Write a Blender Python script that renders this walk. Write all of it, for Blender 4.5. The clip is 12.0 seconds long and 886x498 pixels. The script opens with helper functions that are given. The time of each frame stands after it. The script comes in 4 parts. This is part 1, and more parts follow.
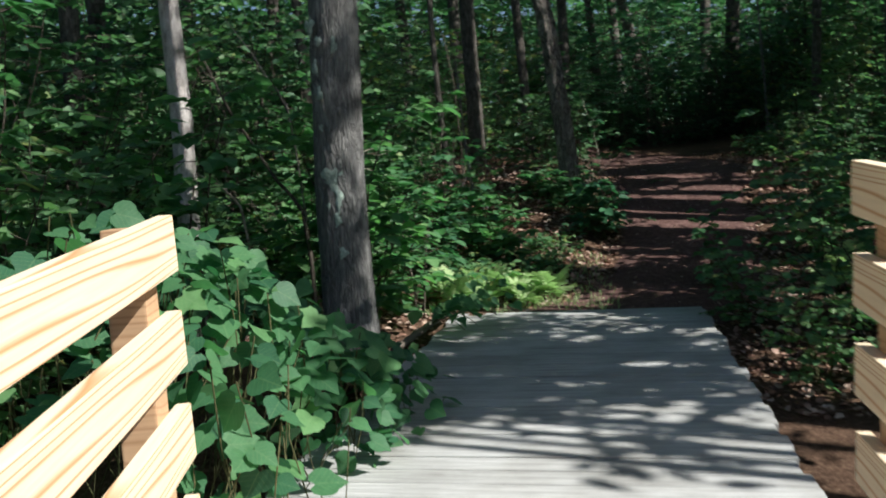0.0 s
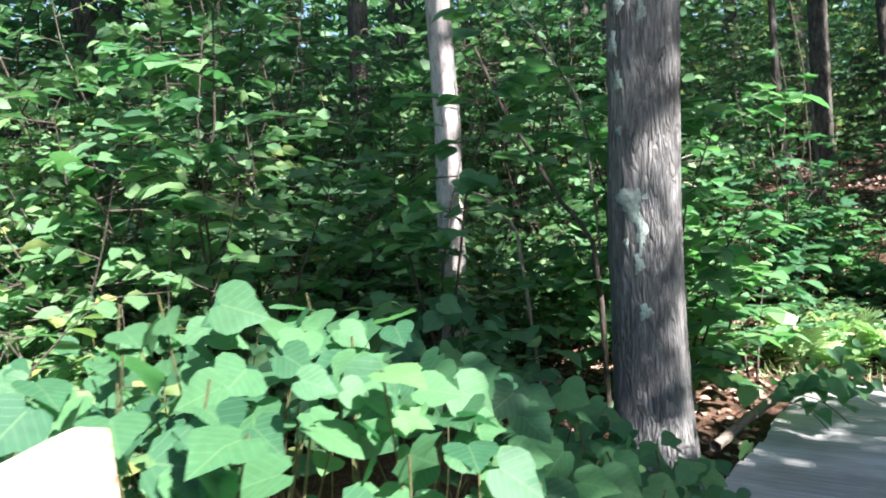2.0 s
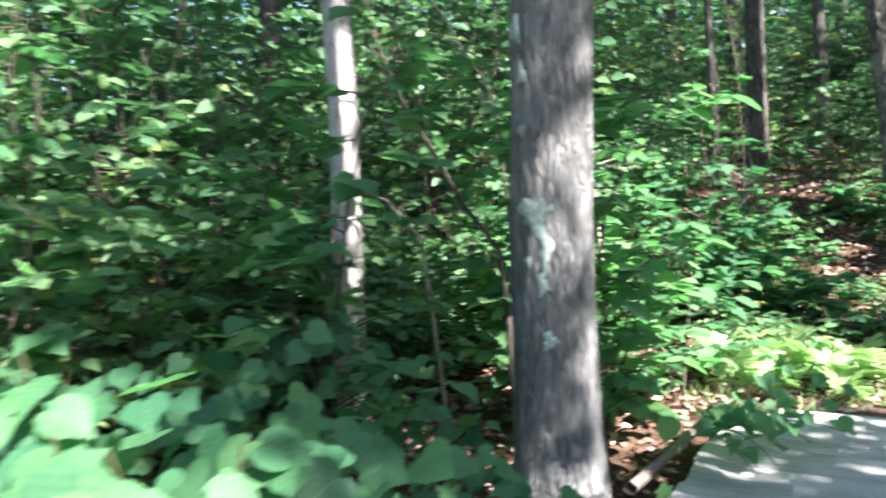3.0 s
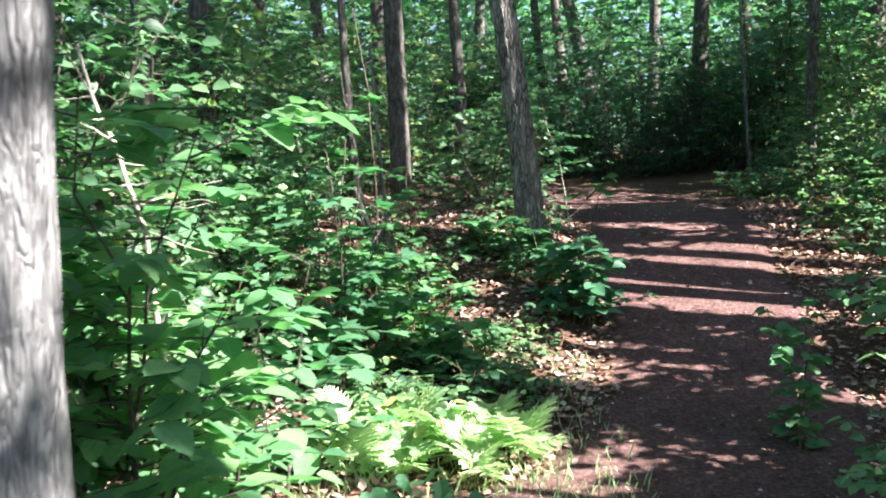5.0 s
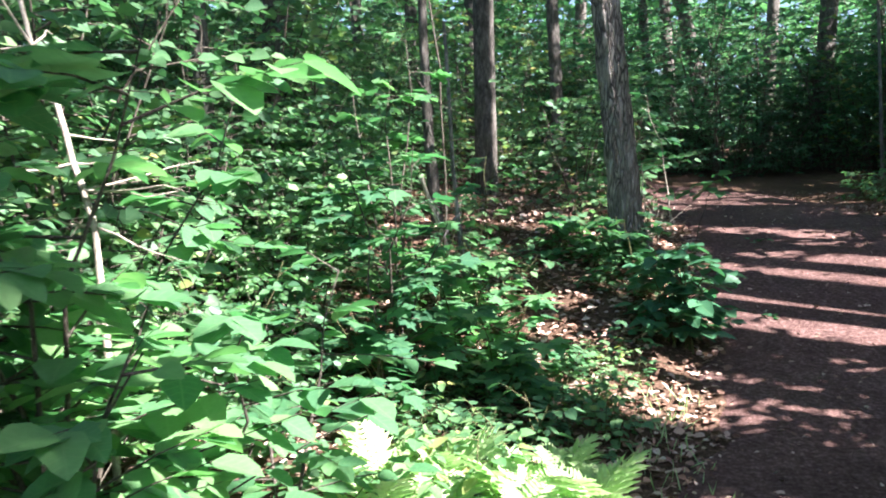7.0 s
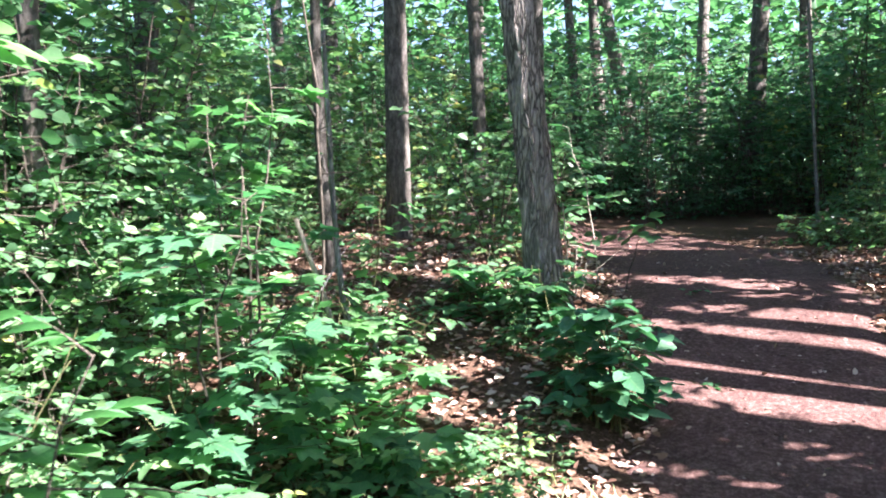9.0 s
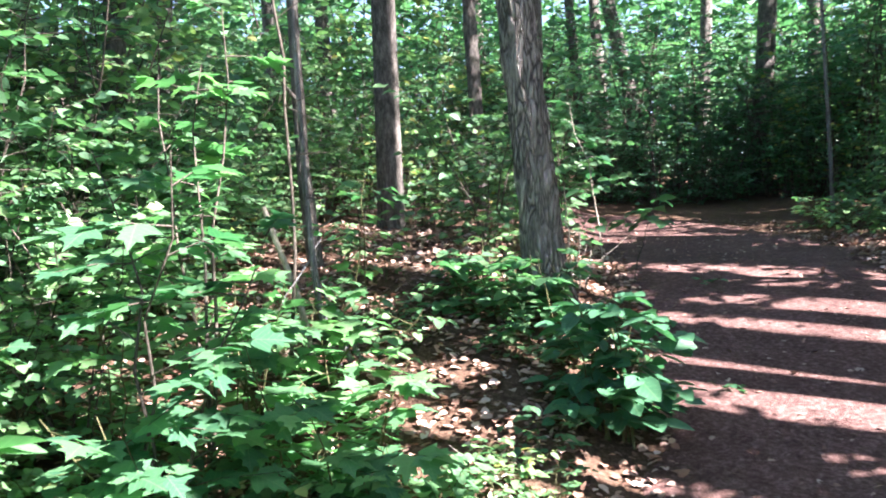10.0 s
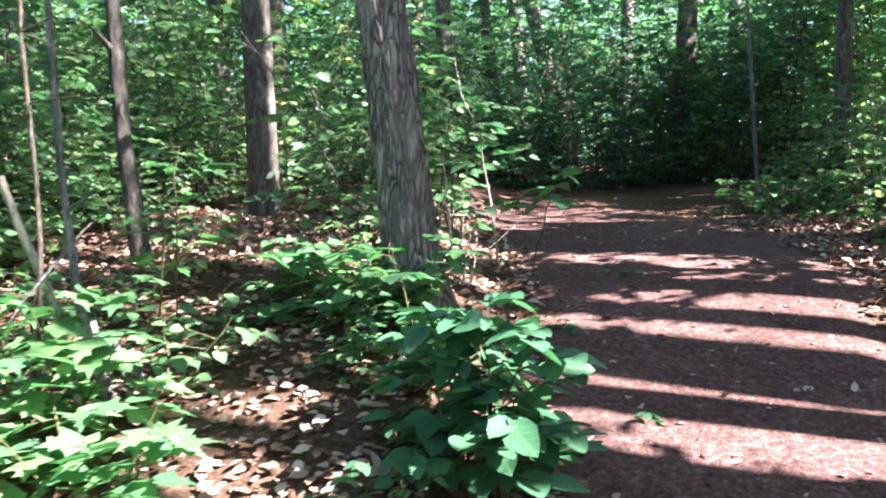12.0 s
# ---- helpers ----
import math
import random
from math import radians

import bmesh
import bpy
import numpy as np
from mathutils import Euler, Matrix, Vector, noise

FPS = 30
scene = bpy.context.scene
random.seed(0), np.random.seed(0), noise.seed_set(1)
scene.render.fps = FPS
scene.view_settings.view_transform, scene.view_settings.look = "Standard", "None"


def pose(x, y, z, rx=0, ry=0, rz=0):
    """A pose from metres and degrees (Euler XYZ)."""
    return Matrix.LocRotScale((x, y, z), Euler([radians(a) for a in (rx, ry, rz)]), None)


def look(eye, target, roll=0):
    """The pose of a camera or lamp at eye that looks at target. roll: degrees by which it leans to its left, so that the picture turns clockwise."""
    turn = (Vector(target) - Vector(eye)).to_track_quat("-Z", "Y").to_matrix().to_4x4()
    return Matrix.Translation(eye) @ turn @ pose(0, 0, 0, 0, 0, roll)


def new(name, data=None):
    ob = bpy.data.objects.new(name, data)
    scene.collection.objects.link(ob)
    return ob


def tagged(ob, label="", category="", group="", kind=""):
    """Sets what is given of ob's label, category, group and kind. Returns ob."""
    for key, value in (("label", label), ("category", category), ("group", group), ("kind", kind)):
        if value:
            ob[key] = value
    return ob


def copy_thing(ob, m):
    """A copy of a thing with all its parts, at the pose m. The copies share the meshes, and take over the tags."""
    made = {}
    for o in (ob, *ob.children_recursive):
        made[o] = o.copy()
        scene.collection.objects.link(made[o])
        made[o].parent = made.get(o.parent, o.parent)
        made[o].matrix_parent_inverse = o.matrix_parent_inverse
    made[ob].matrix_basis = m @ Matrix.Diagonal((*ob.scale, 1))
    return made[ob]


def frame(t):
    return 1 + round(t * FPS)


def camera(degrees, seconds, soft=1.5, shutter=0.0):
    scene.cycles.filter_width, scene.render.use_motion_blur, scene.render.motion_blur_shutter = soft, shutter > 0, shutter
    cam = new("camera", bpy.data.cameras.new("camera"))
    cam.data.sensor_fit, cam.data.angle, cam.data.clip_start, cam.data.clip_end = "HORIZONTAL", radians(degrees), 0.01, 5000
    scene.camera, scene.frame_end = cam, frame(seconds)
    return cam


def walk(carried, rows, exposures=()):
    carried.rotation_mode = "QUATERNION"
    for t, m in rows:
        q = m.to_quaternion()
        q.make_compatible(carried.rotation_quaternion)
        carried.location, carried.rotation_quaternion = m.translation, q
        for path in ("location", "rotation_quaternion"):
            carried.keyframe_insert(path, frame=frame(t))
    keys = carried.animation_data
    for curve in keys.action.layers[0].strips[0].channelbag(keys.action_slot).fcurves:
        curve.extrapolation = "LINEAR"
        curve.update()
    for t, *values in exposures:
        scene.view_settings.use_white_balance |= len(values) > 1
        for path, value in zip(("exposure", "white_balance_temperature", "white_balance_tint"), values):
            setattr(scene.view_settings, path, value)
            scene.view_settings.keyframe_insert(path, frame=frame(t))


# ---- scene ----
cam = camera(57.0, 12.0, soft=1.9, shutter=0.5)
PATH = [
    (0, (0.779, 0.231, 1.165), (0.36, 2.179, 0.995), -3.8),
    (0.5, (0.689, 0.584, 1.191), (0.207, 2.518, 1.025), -2.2),
    (1, (0.626, 0.937, 1.199), (0.073, 2.852, 1.038), -5.7),
    (1.5, (0.487, 1.341, 1.245), (-0.396, 3.131, 1.092), -3.6),
    (2, (0.33, 1.654, 1.303), (-0.773, 3.316, 1.168), -3.5),
    (2.5, (0.339, 1.836, 1.266), (-0.749, 3.51, 1.15), -3.7),
    (3, (0.276, 2.217, 1.326), (-0.714, 3.948, 1.178), -2.6),
    (3.5, (0.271, 2.558, 1.371), (-0.407, 4.432, 1.199), -3.9),
    (3.7, (0.267, 2.684, 1.387), (-0.296, 4.596, 1.22), -3.6),
    (5.3, (0.288, 3.673, 1.41), (0.063, 5.652, 1.275), -1.8),
    (5.5, (0.298, 3.77, 1.401), (-0.091, 5.719, 1.241), -2.6),
    (6, (0.288, 3.969, 1.396), (-0.196, 5.896, 1.238), -3.3),
    (6.5, (0.320, 4.178, 1.388), (-0.127, 6.117, 1.261), -1.4),
    (7, (0.31, 4.405, 1.394), (-0.155, 6.34, 1.253), -0.5),
    (7.5, (0.278, 4.665, 1.406), (-0.066, 6.624, 1.238), -1.6),
    (7.7, (0.27, 4.766, 1.4), (-0.050, 6.733, 1.279), -0.7),
    (9.3, (0.445, 5.62, 1.413), (0.124, 7.593, 1.372), -0.1),
    (9.5, (0.447, 5.716, 1.419), (0.124, 7.689, 1.357), 0.2),
    (10, (0.418, 6.015, 1.387), (0.091, 7.987, 1.323), -1.2),
    (10.5, (0.49, 6.258, 1.378), (0.025, 8.202, 1.316), -2.0),
    (11, (0.587, 6.453, 1.404), (0.006, 8.362, 1.266), -1.9),
    (11.5, (0.569, 6.907, 1.341), (0.349, 8.891, 1.222), -1.8),
    (12, (0.667, 7.189, 1.315), (0.509, 9.18, 1.227), -1.4),
]
walk(cam, [(t, look(eye, target, roll)) for t, eye, target, roll in PATH],
     exposures=[(0.0, 0.7, 6100, 8), (0.6, 0.9, 6100, 8), (1.2, 1.55, 6100, 10), (2.0, 2.3, 6050, 16), (3.0, 2.75, 6050, 15), (3.7, 2.8, 6050, 15), (5.3, 2.75, 6050, 16), (7.7, 2.85, 6000, 20), (9.3, 3.3, 6050, 24), (12.0, 3.4, 6100, 23)])

# ---- light: sun from the side of the trail, high, through the canopy ----
SUN_FROM = Vector((0.80, -0.20, 0.76)).normalized()
sun_data = bpy.data.lights.new("sun", "SUN")
sun_data.energy, sun_data.angle, sun_data.color = 5.0, radians(0.5), (1.0, 0.95, 0.86)
sun = new("sun", sun_data)
sun.matrix_world = look((20, -5, 25), Vector((20, -5, 25)) - SUN_FROM)
world = bpy.data.worlds.new("sky")
scene.world = world
world.use_nodes = True
wn = world.node_tree.nodes
sky = wn.new("ShaderNodeTexSky")
sky.sky_type, sky.sun_disc = "NISHITA", False
sky.sun_elevation = math.asin(SUN_FROM.z)
sky.sun_rotation = math.atan2(SUN_FROM.x, SUN_FROM.y)
world.node_tree.links.new(sky.outputs[0], wn["Background"].inputs[0])
wn["Background"].inputs[1].default_value = 0.05


# ---- materials ----
class Mat:
    """A small wrapper for node materials."""

    def __init__(self, name, rough=0.8, spec=0.3):
        self.m = bpy.data.materials.new(name)
        self.m.use_nodes = True
        self.t = self.m.node_tree
        self.b = self.t.nodes["Principled BSDF"]
        self.b.inputs["Roughness"].default_value = rough
        self.b.inputs["Specular IOR Level"].default_value = spec

    def n(self, kind, **sets):
        node = self.t.nodes.new("ShaderNode" + kind)
        for k, v in sets.items():
            if k in node.inputs:
                node.inputs[k].default_value = v
            else:
                node.inputs[k.replace("_", " ")].default_value = v
        return node

    def link(self, a, b):
        self.t.links.new(a, b)

    def coords(self, scale=(1, 1, 1), world_space=False):
        if world_space:
            src = self.n("NewGeometry").outputs["Position"]
        else:
            src = self.n("TexCoord").outputs["Object"]
        mp = self.n("Mapping")
        mp.inputs["Scale"].default_value = scale
        self.link(src, mp.inputs["Vector"])
        return mp.outputs[0]

    def noise(self, vec, scale, detail=4.0, rough=0.6, distortion=0.0):
        nd = self.n("TexNoise", Scale=scale, Detail=detail, Roughness=rough, Distortion=distortion)
        self.link(vec, nd.inputs["Vector"])
        return nd.outputs["Fac"]

    def ramp(self, fac, stops, ease="LINEAR"):
        r = self.n("ValToRGB")
        r.color_ramp.interpolation = ease
        els = r.color_ramp.elements
        while len(els) < len(stops):
            els.new(0.5)
        for e, (p, c) in zip(els, stops):
            e.position, e.color = p, (*c, 1.0)
        self.link(fac, r.inputs[0])
        return r.outputs[0]

    def mix(self, fac, a, b, mode="MIX"):
        mx = self.n("MixRGB")
        mx.blend_type = mode
        for sock, v in ((mx.inputs[0], fac), (mx.inputs[1], a), (mx.inputs[2], b)):
            if isinstance(v, (int, float)):
                sock.default_value = v
            elif isinstance(v, tuple):
                sock.default_value = (*v, 1.0)
            else:
                self.link(v, sock)
        return mx.outputs[0]

    def colour(self, out):
        self.link(out, self.b.inputs["Base Color"])

    def bump(self, fac, strength=0.5, dist=0.01):
        bp = self.n("Bump", Strength=strength, Distance=dist)
        self.link(fac, bp.inputs["Height"])
        self.link(bp.outputs[0], self.b.inputs["Normal"])


def leaf_material(name, stops, through_leaf=0.4, gloss=0.42):
    """Leaf colours by leaf and by plant, with light coming through the blade."""
    w = Mat(name, gloss + 0.04, 0.45)
    geo, info = w.n("NewGeometry"), w.n("ObjectInfo")
    add = w.n("Math")
    add.operation = "ADD"
    w.link(geo.outputs["Random Per Island"], add.inputs[0])
    w.link(info.outputs["Random"], add.inputs[1])
    half = w.n("Math")
    half.operation = "MULTIPLY"
    half.inputs[1].default_value = 0.5
    w.link(add.outputs[0], half.inputs[0])
    col = w.ramp(half.outputs[0], stops)
    blotch = w.noise(w.coords((1, 1, 1), True), 45.0, 2.0)
    col = w.mix(0.35, col, w.ramp(blotch, [(0.3, (0.55, 0.6, 0.5)), (0.7, (1, 1, 1))]), "MULTIPLY")
    blade = w.n("Attribute")
    blade.attribute_name = "blade"
    sep = w.n("SeparateXYZ")
    w.link(blade.outputs["Vector"], sep.inputs[0])

    def calc(op, a, b=0.0):
        nd = w.n("Math")
        nd.operation = op
        for sock, v in zip(nd.inputs, (a, b)):
            if isinstance(v, float):
                sock.default_value = v
            else:
                w.link(v, sock)
        return nd.outputs[0]

    across = calc("ABSOLUTE", sep.outputs[0])
    rib = calc("LESS_THAN", across, 0.016)
    run = calc("FRACT", calc("MULTIPLY", calc("SUBTRACT", sep.outputs[1], calc("MULTIPLY", across, 0.8)), 6.0))
    vein = calc("MAXIMUM", rib, calc("LESS_THAN", run, 0.09))
    col = w.mix(calc("MULTIPLY", vein, 0.2), col, (0.30, 0.42, 0.20))
    w.colour(col)
    w.bump(calc("ADD", calc("MULTIPLY", run, 0.5), blotch), 0.3, 0.006)
    tr = w.n("BsdfTranslucent")
    warm = w.mix(1.0, col, (1.0, 1.38, 0.9), "MULTIPLY")
    w.link(warm, tr.inputs[0])
    ms = w.n("MixShader")
    ms.inputs[0].default_value = through_leaf
    out = w.t.nodes["Material Output"]
    w.link(w.b.outputs[0], ms.inputs[1])
    w.link(tr.outputs[0], ms.inputs[2])
    w.link(ms.outputs[0], out.inputs[0])
    return w.m


M_SHRUB = leaf_material("shrub_leaf", [(0.05, (0.05, 0.13, 0.07)), (0.45, (0.112, 0.235, 0.108)), (0.8, (0.225, 0.37, 0.155)), (0.95, (0.42, 0.38, 0.12))])
M_VINE = leaf_material("vine_leaf", [(0.1, (0.045, 0.145, 0.074)), (0.6, (0.115, 0.27, 0.115)), (0.95, (0.24, 0.42, 0.16))], 0.45, 0.54)
M_FERN = leaf_material("fern_leaf", [(0.1, (0.36, 0.50, 0.22)), (0.9, (0.54, 0.64, 0.34))], 0.35, 0.5)
M_DARK = leaf_material("laurel_leaf", [(0.1, (0.05, 0.155, 0.082)), (0.9, (0.105, 0.27, 0.13))], 0.3, 0.35)
M_CANOPY = leaf_material("canopy_leaf", [(0.1, (0.046, 0.125, 0.064)), (0.6, (0.085, 0.195, 0.09)), (0.95, (0.175, 0.30, 0.13))], 0.45, 0.5)
M_PINE = leaf_material("pine_needles", [(0.1, (0.03, 0.08, 0.035)), (0.9, (0.06, 0.14, 0.05))], 0.2, 0.6)


def litter_material():
    w = Mat("dry_leaf", 0.75, 0.2)
    geo = w.n("NewGeometry")
    w.colour(w.ramp(geo.outputs["Random Per Island"], [(0.0, (0.15, 0.08, 0.055)), (0.4, (0.32, 0.185, 0.135)), (0.75, (0.49, 0.34, 0.265)), (1.0, (0.60, 0.47, 0.39))]))
    return w.m


def bark_material(name, dark, mid, light, scale=1.0, bumps=0.9):
    w = Mat(name, 0.9, 0.15)
    v = w.coords((11 * scale, 11 * scale, 3.6 * scale))
    a = w.noise(v, 2.6, 10.0, 0.78, 0.15)
    b = w.noise(w.coords((1, 1, 1)), 3.0, 3.0)
    col = w.ramp(a, [(0.38, dark), (0.5, mid), (0.63, light)])
    col = w.mix(0.45, col, w.ramp(b, [(0.35, (0.55, 0.55, 0.55)), (0.7, (1.15, 1.15, 1.1))]), "MULTIPLY")
    w.colour(col)
    w.bump(a, bumps, 0.03)
    return w.m


def furrowed_bark(name, crack, mid, light, wide=0.024, tall=0.075, depth=0.012, rusty=0.0, few=0.42, gape=0.14):
    """Bark in upright plates parted by dark cracks, with fine grain on the plates."""
    w = Mat(name, 0.92, 0.12)
    flat = w.coords((1 / wide, 1 / wide, 1 / tall))
    warp = w.n("TexNoise", Scale=0.45, Detail=3.0)
    w.link(flat, warp.inputs["Vector"])
    bent = w.n("VectorMath")
    bent.operation = "MULTIPLY_ADD"
    w.link(warp.outputs["Color"], bent.inputs[0])
    bent.inputs[1].default_value = (4.0, 4.0, 4.0)
    w.link(flat, bent.inputs[2])
    cell = w.n("TexVoronoi", Scale=1.0, Randomness=1.0)
    cell.feature = "DISTANCE_TO_EDGE"
    w.link(bent.outputs[0], cell.inputs["Vector"])
    edge = cell.outputs["Distance"]
    streak = w.noise(w.coords((70, 70, 9)), 1.0, 6.0, 0.7, 0.3)
    tone = w.noise(w.coords((1, 1, 0.6)), 5.0, 5.0, 0.65)
    col = w.ramp(streak, [(0.32, mid), (0.66, light)])
    col = w.mix(0.7, col, w.ramp(tone, [(0.34, (0.50, 0.49, 0.48)), (0.66, (1.2, 1.2, 1.18))]), "MULTIPLY")
    col = w.mix(rusty, col, (0.26, 0.17, 0.12))
    gap = w.ramp(edge, [(0.0, (1, 1, 1)), (gape, (0, 0, 0))])
    open_crack = w.mix(1.0, gap, w.ramp(w.noise(w.coords((1, 1, 0.5)), 7.0, 3.0), [(few, (0.06, 0.06, 0.06)), (few + 0.24, (1, 1, 1))]), "MULTIPLY")
    w.colour(w.mix(open_crack, col, crack))
    relief = w.mix(0.25, w.ramp(edge, [(0.0, (0, 0, 0)), (0.3, (1, 1, 1))]), streak)
    w.bump(relief, 1.0, depth)
    return w.m


def wood_material(name, pale, band, scale=9.0, rough=0.6, object_tint=0.25):
    """Sawn pine: long grain bands that sweep round the heart of the log."""
    w = Mat(name, rough, 0.3)
    v = w.coords((0.55, 6.0, 6.0))
    wave = w.n("TexWave", Scale=scale * 0.16, Distortion=14.0, Detail=1.5)
    wave.inputs["Detail Scale"].default_value = 0.7
    wave.bands_direction = "Z"
    w.link(v, wave.inputs["Vector"])
    fine = w.noise(w.coords((2, 60, 60)), 2.0, 4.0)
    info = w.n("ObjectInfo")
    col = w.ramp(wave.outputs["Fac"], [(0.35, pale), (0.72, band), (0.9, pale)])
    col = w.mix(0.35, col, w.ramp(fine, [(0.3, (0.7, 0.66, 0.6)), (0.7, (1.1, 1.1, 1.1))]), "MULTIPLY")
    col = w.mix(object_tint, col, w.ramp(info.outputs["Random"], [(0, (0.7, 0.68, 0.64)), (1, (1.2, 1.15, 1.1))]), "MULTIPLY")
    w.colour(col)
    w.bump(fine, 0.25, 0.003)
    return w.m


def deck_material():
    w = Mat("weathered_deck", 0.75, 0.3)
    v = w.coords((1.2, 40, 40))
    grain = w.noise(v, 2.0, 6.0, 0.65, 0.5)
    stain = w.noise(w.coords((1, 1, 1), True), 2.2, 4.0)
    info = w.n("ObjectInfo")
    col = w.ramp(grain, [(0.3, (0.30, 0.297, 0.29)), (0.55, (0.48, 0.477, 0.47)), (0.75, (0.60, 0.595, 0.585))])
    col = w.mix(0.6, col, w.ramp(stain, [(0.35, (0.6, 0.58, 0.54)), (0.6, (1.05, 1.05, 1.05))]), "MULTIPLY")
    col = w.mix(0.5, col, w.ramp(info.outputs["Random"], [(0, (0.78, 0.77, 0.75)), (1, (1.15, 1.15, 1.14))]), "MULTIPLY")
    w.colour(col)
    w.bump(grain, 0.5, 0.004)
    return w.m


def soil_material(name, stops, fine_scale=60.0, bumps=0.8):
    w = Mat(name, 0.95, 0.1)
    v = w.coords((1, 1, 1), True)
    big = w.noise(v, 1.3, 4.0)
    fine = w.noise(v, fine_scale, 8.0, 0.75)
    mid = w.noise(v, 9.0, 5.0, 0.7)
    col = w.ramp(fine, stops)
    col = w.mix(0.6, col, w.ramp(mid, [(0.35, (0.55, 0.5, 0.48)), (0.65, (1.2, 1.15, 1.1))]), "MULTIPLY")
    col = w.mix(0.5, col, w.ramp(big, [(0.35, (0.5, 0.47, 0.45)), (0.68, (1.25, 1.22, 1.2))]), "MULTIPLY")
    w.colour(col)
    w.bump(fine, bumps, 0.02)
    return w.m


M_LITTER = litter_material()
M_BARK_A = furrowed_bark("grey_bark", (0.055, 0.052, 0.05), (0.12, 0.116, 0.116), (0.35, 0.343, 0.33), 0.02, 0.12, 0.012)
M_BARK_B = furrowed_bark("brown_bark", (0.045, 0.038, 0.034), (0.19, 0.17, 0.155), (0.48, 0.44, 0.40), 0.036, 0.17, 0.024, 0.1, 0.32, 0.2)
M_BARK_FAR = bark_material("dull_bark", (0.045, 0.04, 0.035), (0.13, 0.115, 0.10), (0.26, 0.235, 0.21), 0.8)
M_BARK_PALE = bark_material("pale_bark", (0.34, 0.30, 0.28), (0.62, 0.56, 0.53), (0.8, 0.75, 0.72))
M_TWIG = bark_material("twig_bark", (0.03, 0.025, 0.02), (0.09, 0.075, 0.06), (0.20, 0.17, 0.14), 3.0, 0.3)
M_PALE_TWIG = bark_material("pale_twig", (0.25, 0.21, 0.17), (0.45, 0.38, 0.31), (0.6, 0.53, 0.45), 3.0, 0.3)
M_STEM = bark_material("green_stem", (0.05, 0.055, 0.025), (0.10, 0.10, 0.045), (0.17, 0.15, 0.08), 3.0, 0.2)
M_LICHEN = soil_material("lichen", [(0.35, (0.26, 0.36, 0.33)), (0.65, (0.52, 0.64, 0.58))], 90.0, 0.6)
M_RAIL = wood_material("new_pine", (0.88, 0.72, 0.53), (0.60, 0.31, 0.14))
M_POST = wood_material("sawn_post", (0.55, 0.36, 0.22), (0.42, 0.25, 0.14), 5.0)
M_DECK = deck_material()
M_OLDWOOD = wood_material("old_timber", (0.20, 0.17, 0.14), (0.12, 0.09, 0.07), 6.0, 0.85)
M_SOIL = soil_material("forest_floor", [(0.3, (0.045, 0.03, 0.02)), (0.5, (0.12, 0.075, 0.052)), (0.7, (0.26, 0.18, 0.13))], 45.0)
M_TRAIL = soil_material("needle_trail", [(0.3, (0.06, 0.035, 0.031)), (0.5, (0.145, 0.085, 0.077)), (0.75, (0.36, 0.25, 0.225))], 38.0)


# ---- builders ----
def mesh_of(name, verts, faces, mat, smooth=False):
    """A mesh from arrays: verts (n, 3), faces (m, 3) or (m, 4)."""
    verts, faces = np.asarray(verts, np.float32), np.asarray(faces, np.int32)
    me = bpy.data.meshes.new(name)
    k = faces.shape[1]
    me.vertices.add(len(verts))
    me.vertices.foreach_set("co", verts.ravel())
    me.loops.add(faces.size)
    me.loops.foreach_set("vertex_index", faces.ravel())
    me.polygons.add(len(faces))
    me.polygons.foreach_set("loop_start", np.arange(0, faces.size, k, dtype=np.int32))
    me.update(calc_edges=True)
    me.materials.append(mat)
    if smooth:
        me.polygons.foreach_set("use_smooth", np.ones(len(faces), bool))
    return me


def child(name, me, parent, label=""):
    ob = new(name, me)
    ob.parent = parent
    return tagged(ob, label) if label else ob


def part(name, bm, material, parent, label=""):
    me = bpy.data.meshes.new(name)
    bm.to_mesh(me)
    bm.free()
    me.materials.append(material)
    return child(name, me, parent, label)


def thing(name, m, label, category, group="", kind=""):
    ob = new(name)
    ob.matrix_world = m
    ob.empty_display_size = 0.1
    return tagged(ob, label, category, group, kind)


KNOTS_Y = [-60, -8, 2.0, 3.5, 5.0, 6.8, 8.0, 8.95, 10.2, 10.9, 12.0, 14.0, 16.0, 20.0, 30.0, 60.0, 150.0, 600.0]
KNOTS_Z = [-0.6, -0.75, -0.75, -0.6, -0.3, -0.06, 0.03, 0.13, 0.47, 0.70, 0.96, 1.11, 1.21, 1.68, 2.7, 4.2, 6.0, 6.0]


def ground_z(x, y):
    """Height of the ground: a low stream bed under the bridge, then a trail that climbs."""
    x, y = np.asarray(x, float), np.asarray(y, float)
    base = sum(np.interp(y + d, KNOTS_Y, KNOTS_Z) for d in (-0.5, -0.25, 0.0, 0.25, 0.5)) / 5
    left = np.clip((-0.75 - x) / 0.7, 0, 1) * np.clip((y - 2.6) / 1.8, 0, 1) * np.clip((9.0 - y) / 2.5, 0, 1)
    base = base + left * np.maximum(0.12 - base, 0) * 0.9
    base = base + 0.17 * np.clip((0.62 - x) / 0.5, 0, 1) * np.clip((y - 8.6) / 1.2, 0, 1)
    off = np.clip(np.abs(x - 1.5) - 1.2, 0, 6)
    rough = 0.035 * np.sin(2.1 * x + 1.3 * y) + 0.03 * np.sin(3.7 * y - 1.9 * x + 1) + 0.015 * np.sin(7.3 * x + 5.1 * y)
    return base + rough * np.clip(off * 1.2, 0.15, 1)


def gz(x, y):
    return float(ground_z(x, y))


